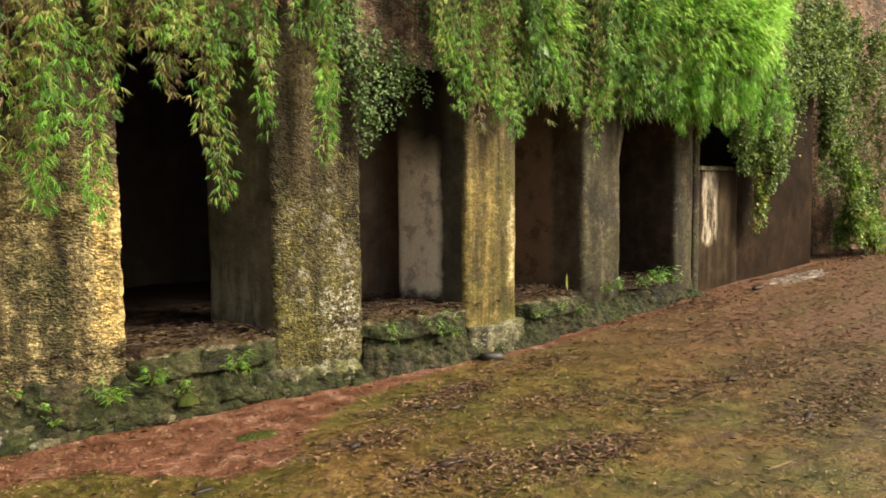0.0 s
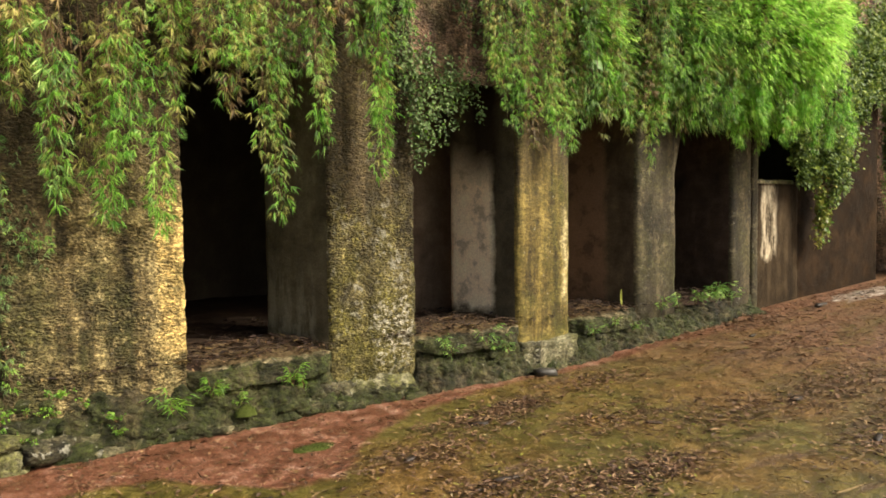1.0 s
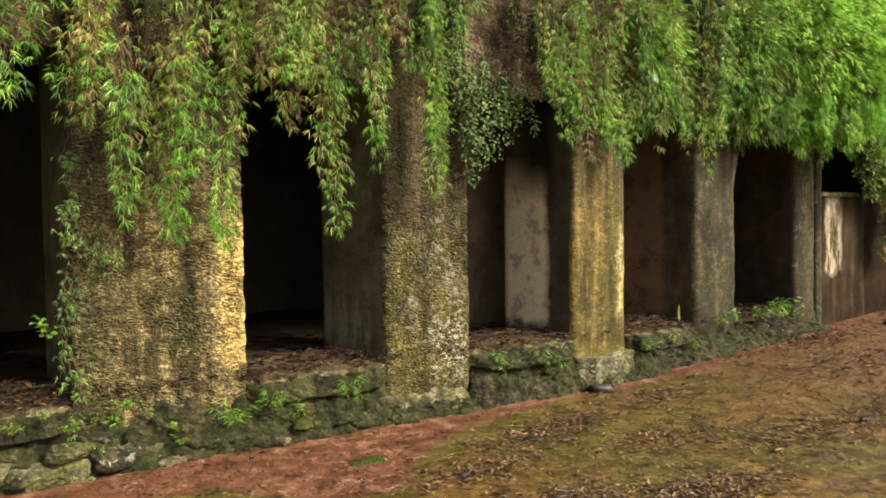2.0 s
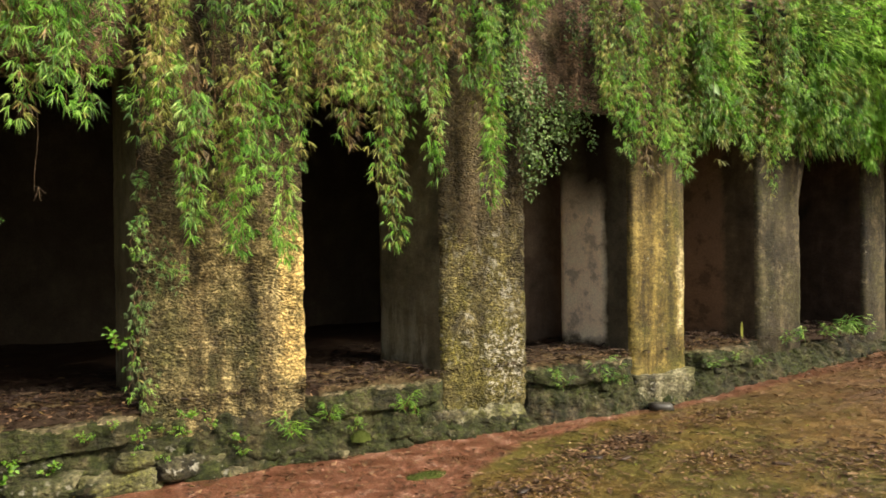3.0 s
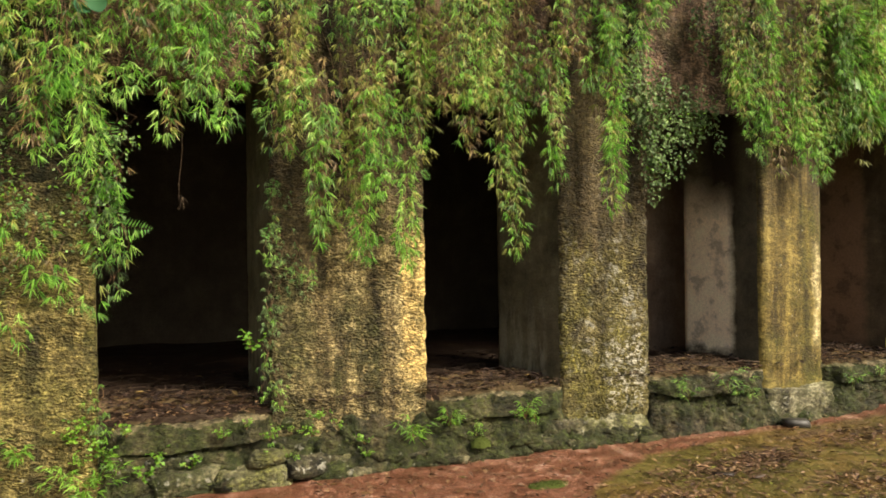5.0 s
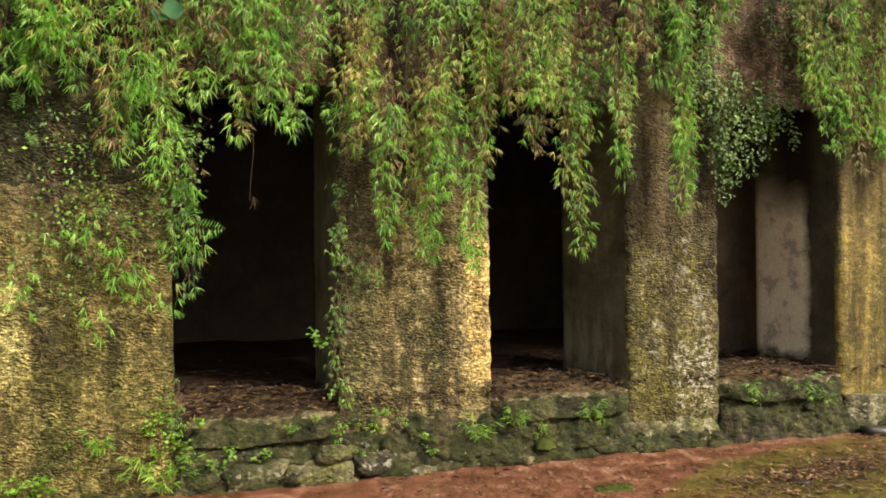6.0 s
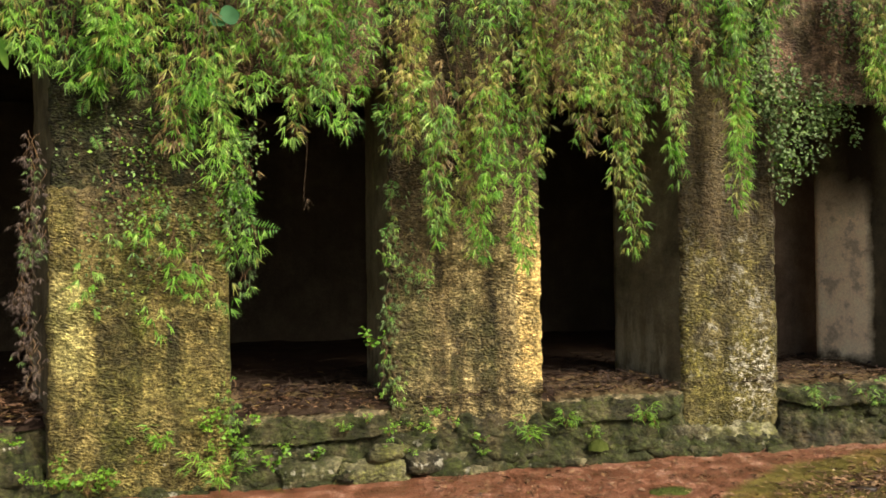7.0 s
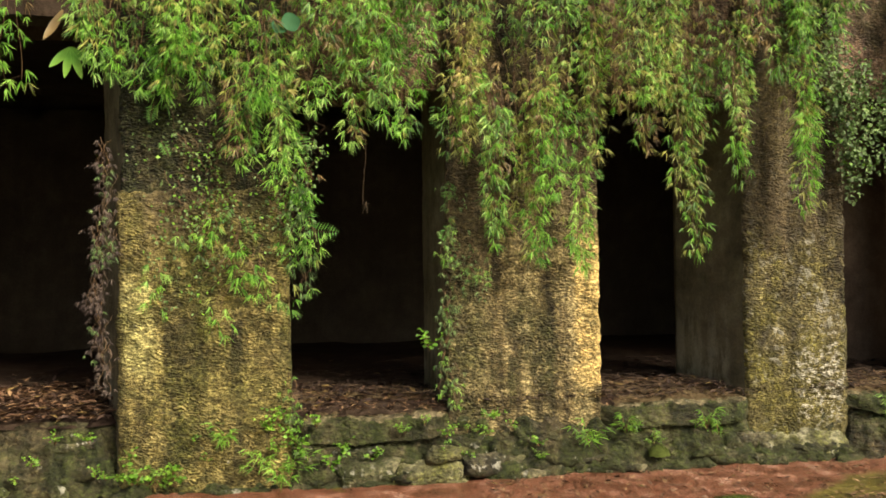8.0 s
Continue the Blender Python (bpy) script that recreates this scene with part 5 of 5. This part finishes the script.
def twigs(name, n, where, seed, label, length=(0.06, 0.3), thick=(0.0015, 0.004)):
    rng = np.random.default_rng(seed)
    fo = Foliage()
    got = 0
    while got < n:
        p = where(rng)
        if p is None:
            continue
        got += 1
        a, ln = rng.uniform(0, 6.28), rng.uniform(*length)
        c, s, r = math.cos(a), math.sin(a), rng.uniform(*thick)
        bow = rng.normal() * 0.15
        fo.stem([(p[0] + c * ln * t - s * bow * ln * t * (1 - t), p[1] + s * ln * t + c * bow * ln * t * (1 - t), p[2] + 0.008 + rng.uniform(0, 0.012)) for t in (0, 0.35, 0.7, 1)], r, r * 0.6)
    return tagged(fo.stems(name, M_twig, None), label, "twigs", kind="stuff")


twigs("twig_litter", 420, on_ground, 71, "thin dead twigs strewn on the wet ground", (0.04, 0.18))
twigs("twig_litter", 170, on_ledge, 74, "thin dead stalks lying over the earth ledges", (0.06, 0.3), (0.0015, 0.004))
twigs("twig_litter", 1100, on_floor, 72, "dead twigs and stalks heaped on the cell floors", (0.1, 0.45), (0.002, 0.006))
twigs("twig_litter", 160, on_bank, 73, "dead twigs on the earth bank", (0.2, 0.8), (0.004, 0.01))


def stone_mesh(seed, name, squash=(1, 1, 1), grain=0.18, boxy=0.55):
    """A rounded broken stone about one unit across."""
    bm = bmesh.new()
    bmesh.ops.create_icosphere(bm, subdivisions=2, radius=0.5)
    for v in bm.verts:
        m = max(abs(c) for c in v.co)
        v.co = v.co.lerp(v.co * (0.5 / m), boxy)
        v.co *= 1 + grain * noise.noise(v.co * 2.2 + Vector((seed * 7.1, 0, 0))) + 0.5 * grain * noise.noise(v.co * 5 + Vector((0, seed * 3.3, 0)))
        v.co = Vector((v.co.x * squash[0], v.co.y * squash[1], v.co.z * squash[2]))
    me = bpy.data.meshes.new(name)
    bm.to_mesh(me)
    bm.free()
    for p in me.polygons:
        p.use_smooth = True
    return me


def lone(name, x, y, sx, sy, sz, rz, seed, mat, label, category):
    me = stone_mesh(seed, name, (sx, sy, sz))
    me.materials.append(mat)
    ob = new(name, me)
    ob.matrix_world = pose(x, y, gz(x, y) + sz * 0.33, 0, 0, rz)
    return tagged(ob, label, category)


lone("rock", 4.43, 4.57, 0.20, 0.12, 0.085, -25, 3, M_rock, "flat dark wet rock beside the red gravel", "rock")
rngb = np.random.default_rng(9)
BARK = [(3.05, 3.8, 0.14), (3.22, 3.68, 0.12), (2.3, 3.5, 0.14), (3.6, 4.05, 0.12), (2.5, 2.9, 0.16), (4.0, 3.1, 0.12), (4.75, 2.0, 0.18), (5.2, 2.75, 0.15), (1.35, 3.42, 0.12), (8.9, 4.4, 0.3), (6.9, 4.1, 0.15)]
for j, (x, y, s) in enumerate(BARK):
    lone("bark_chunk", x, y, s, s * rngb.uniform(0.25, 0.45), s * 0.16, rngb.uniform(-50, 30), 20 + j, M_bark, "dark rotten piece of bark on the wet ground", "bark")


def puddle(x, y, sx, sy, seed, label):
    """A thin film with a ragged rim that follows the ground."""
    n, rings, verts, faces = 40, 4, [(x, y, gz(x, y) + 0.016)], []
    for j in range(1, rings + 1):
        for i in range(n):
            a = 6.2832 * i / n
            r = j / rings * (1 + 0.5 * noise.noise((math.cos(a) * 2, math.sin(a) * 2, seed)) + 0.35 * noise.noise((math.cos(a) * 6, math.sin(a) * 6, seed)))
            px, py = x + sx * r * math.cos(a), y + sy * r * math.sin(a)
            verts.append((px, py, gz(px, py) + (0.016 if j < rings else -0.004)))
    faces += [(0, i + 1, (i + 1) % n + 1) for i in range(n)]
    for j in range(rings - 1):
        for i in range(n):
            a, c = 1 + j * n + i, 1 + j * n + (i + 1) % n
            faces.append((a, c, c + n, a + n))
    return tagged(link("puddle", verts, faces, M_water), label, "puddle", kind="structure")


puddle(10.05, 4.4, 0.8, 0.2, 2.0, "shallow puddle whitened by dripping water at the wall foot")


def moss_cushion(x, y, z, w, d, h, seed, label):
    """A low soft dome of moss with a ragged rim and short upright blades."""
    rng = np.random.default_rng(seed)
    n, rings, verts, faces = 26, 6, [(0, 0, h)], []
    for j in range(1, rings + 1):
        for i in range(n):
            a = 6.2832 * i / n
            r = j / rings * (1 + 0.25 * noise.noise((math.cos(a) * 1.7, math.sin(a) * 1.7, seed)))
            verts.append((w * r * math.cos(a), d * r * math.sin(a), h * (1 - (j / rings) ** 2) - (0.02 if j == rings else 0) + 0.15 * h * noise.noise((r * 5 * math.cos(a), r * 5 * math.sin(a), seed))))
    faces += [(0, i + 1, (i + 1) % n + 1) for i in range(n)]
    for j in range(rings - 1):
        for i in range(n):
            a, c = 1 + j * n + i, 1 + j * n + (i + 1) % n
            faces.append((a, a + n, c + n, c))
    ob = link("moss_cushion", verts, faces, M_moss)
    ob.location = (x, y, z)
    fo = Foliage()
    for _ in range(420):
        a, r = rng.uniform(0, 6.28), rng.random() ** 0.5
        fo.leaf((w * r * math.cos(a), d * r * math.sin(a), h * (1 - r * r)), (rng.normal() * 0.5, rng.normal() * 0.5, 1.0), rng.uniform(0.006, 0.015), 0.003)
    fo.blades("moss_blades", M_moss, ob, rng, kind="stuff")
    return tagged(ob, label, "moss", "moss cushions")


moss_cushion(1.94, 4.04, gz(1.94, 4.04), 0.15, 0.08, 0.014, 81, "flat green moss cushion on the red gravel")
moss_cushion(1.76, 4.66, 0.12, 0.075, 0.05, 0.045, 82, "round dark green moss cushion at the plinth foot")
for x, y, ln, wd, turn, mat, label in ((4.2, 2.62, 0.16, 0.035, 50, M_dry, "fallen orange-brown leaf lying on the wet yard"), (3.62, 1.72, 0.24, 0.012, 80, M_straw, "pale straw stalk lying on the wet yard"), (5.3, 3.3, 0.1, 0.03, 20, M_straw, "fallen pale leaf lying on the wet yard"), (6.4, 3.0, 0.1, 0.03, -40, M_straw, "fallen pale leaf lying on the wet yard")):
    lf = big_leaf(0, 0, 0, ln, wd, 0, mat, label, "fallen_leaf", 0.08)
    lf.matrix_world = pose(x, y, gz(x, y) + 0.03, -88, 0, turn)


# ---- stones of the plinth ----
VARIANTS = []
for j in range(10):
    me = stone_mesh(50 + j, "stone", grain=0.5, boxy=0.8)
    me.materials.append(M_rubble if j % 2 else M_plinth)
    VARIANTS.append(me)
rngs = np.random.default_rng(21)
for _ in range(120):
    x = rngs.uniform(-3.0, 7.8)
    v = rngs.uniform(0.15, 1.0) ** 0.8
    h = float(np.interp(x, SKX, SKZ))
    w, tall = rngs.uniform(0.08, 0.34), rngs.uniform(0.05, 0.16)
    if (h < 0.2 and v < 0.75) or (x > 3.3 and rngs.random() < 0.6):
        continue
    px, py, pz = skirt_at(x, v)
    st = new("stone", VARIANTS[int(rngs.integers(10))])
    st.parent = plinth
    st.matrix_world = pose(px, py + 0.05, pz - 0.015, rngs.normal() * 10 - 12, rngs.normal() * 9, rngs.normal() * 12) @ Matrix.Diagonal((w, rngs.uniform(0.09, 0.15), tall, 1))
for x, z, w, tall, j in ((0.36, 0.15, 0.24, 0.11, 1), (0.26, 0.03, 0.46, 0.2, 2), (-0.12, 0.05, 0.34, 0.18, 3), (0.6, 0.08, 0.26, 0.14, 4)):
    me = stone_mesh(90 + j, "stone", grain=0.55, boxy=0.95)
    me.materials.append(M_foot if j < 3 else M_rubble)
    st = new("stone", me)
    st.parent = plinth
    st.matrix_world = pose(x, F - 0.1, z, -12, 4 * (-1) ** j, 6 * j - 15) @ Matrix.Diagonal((w, 0.16, tall, 1))
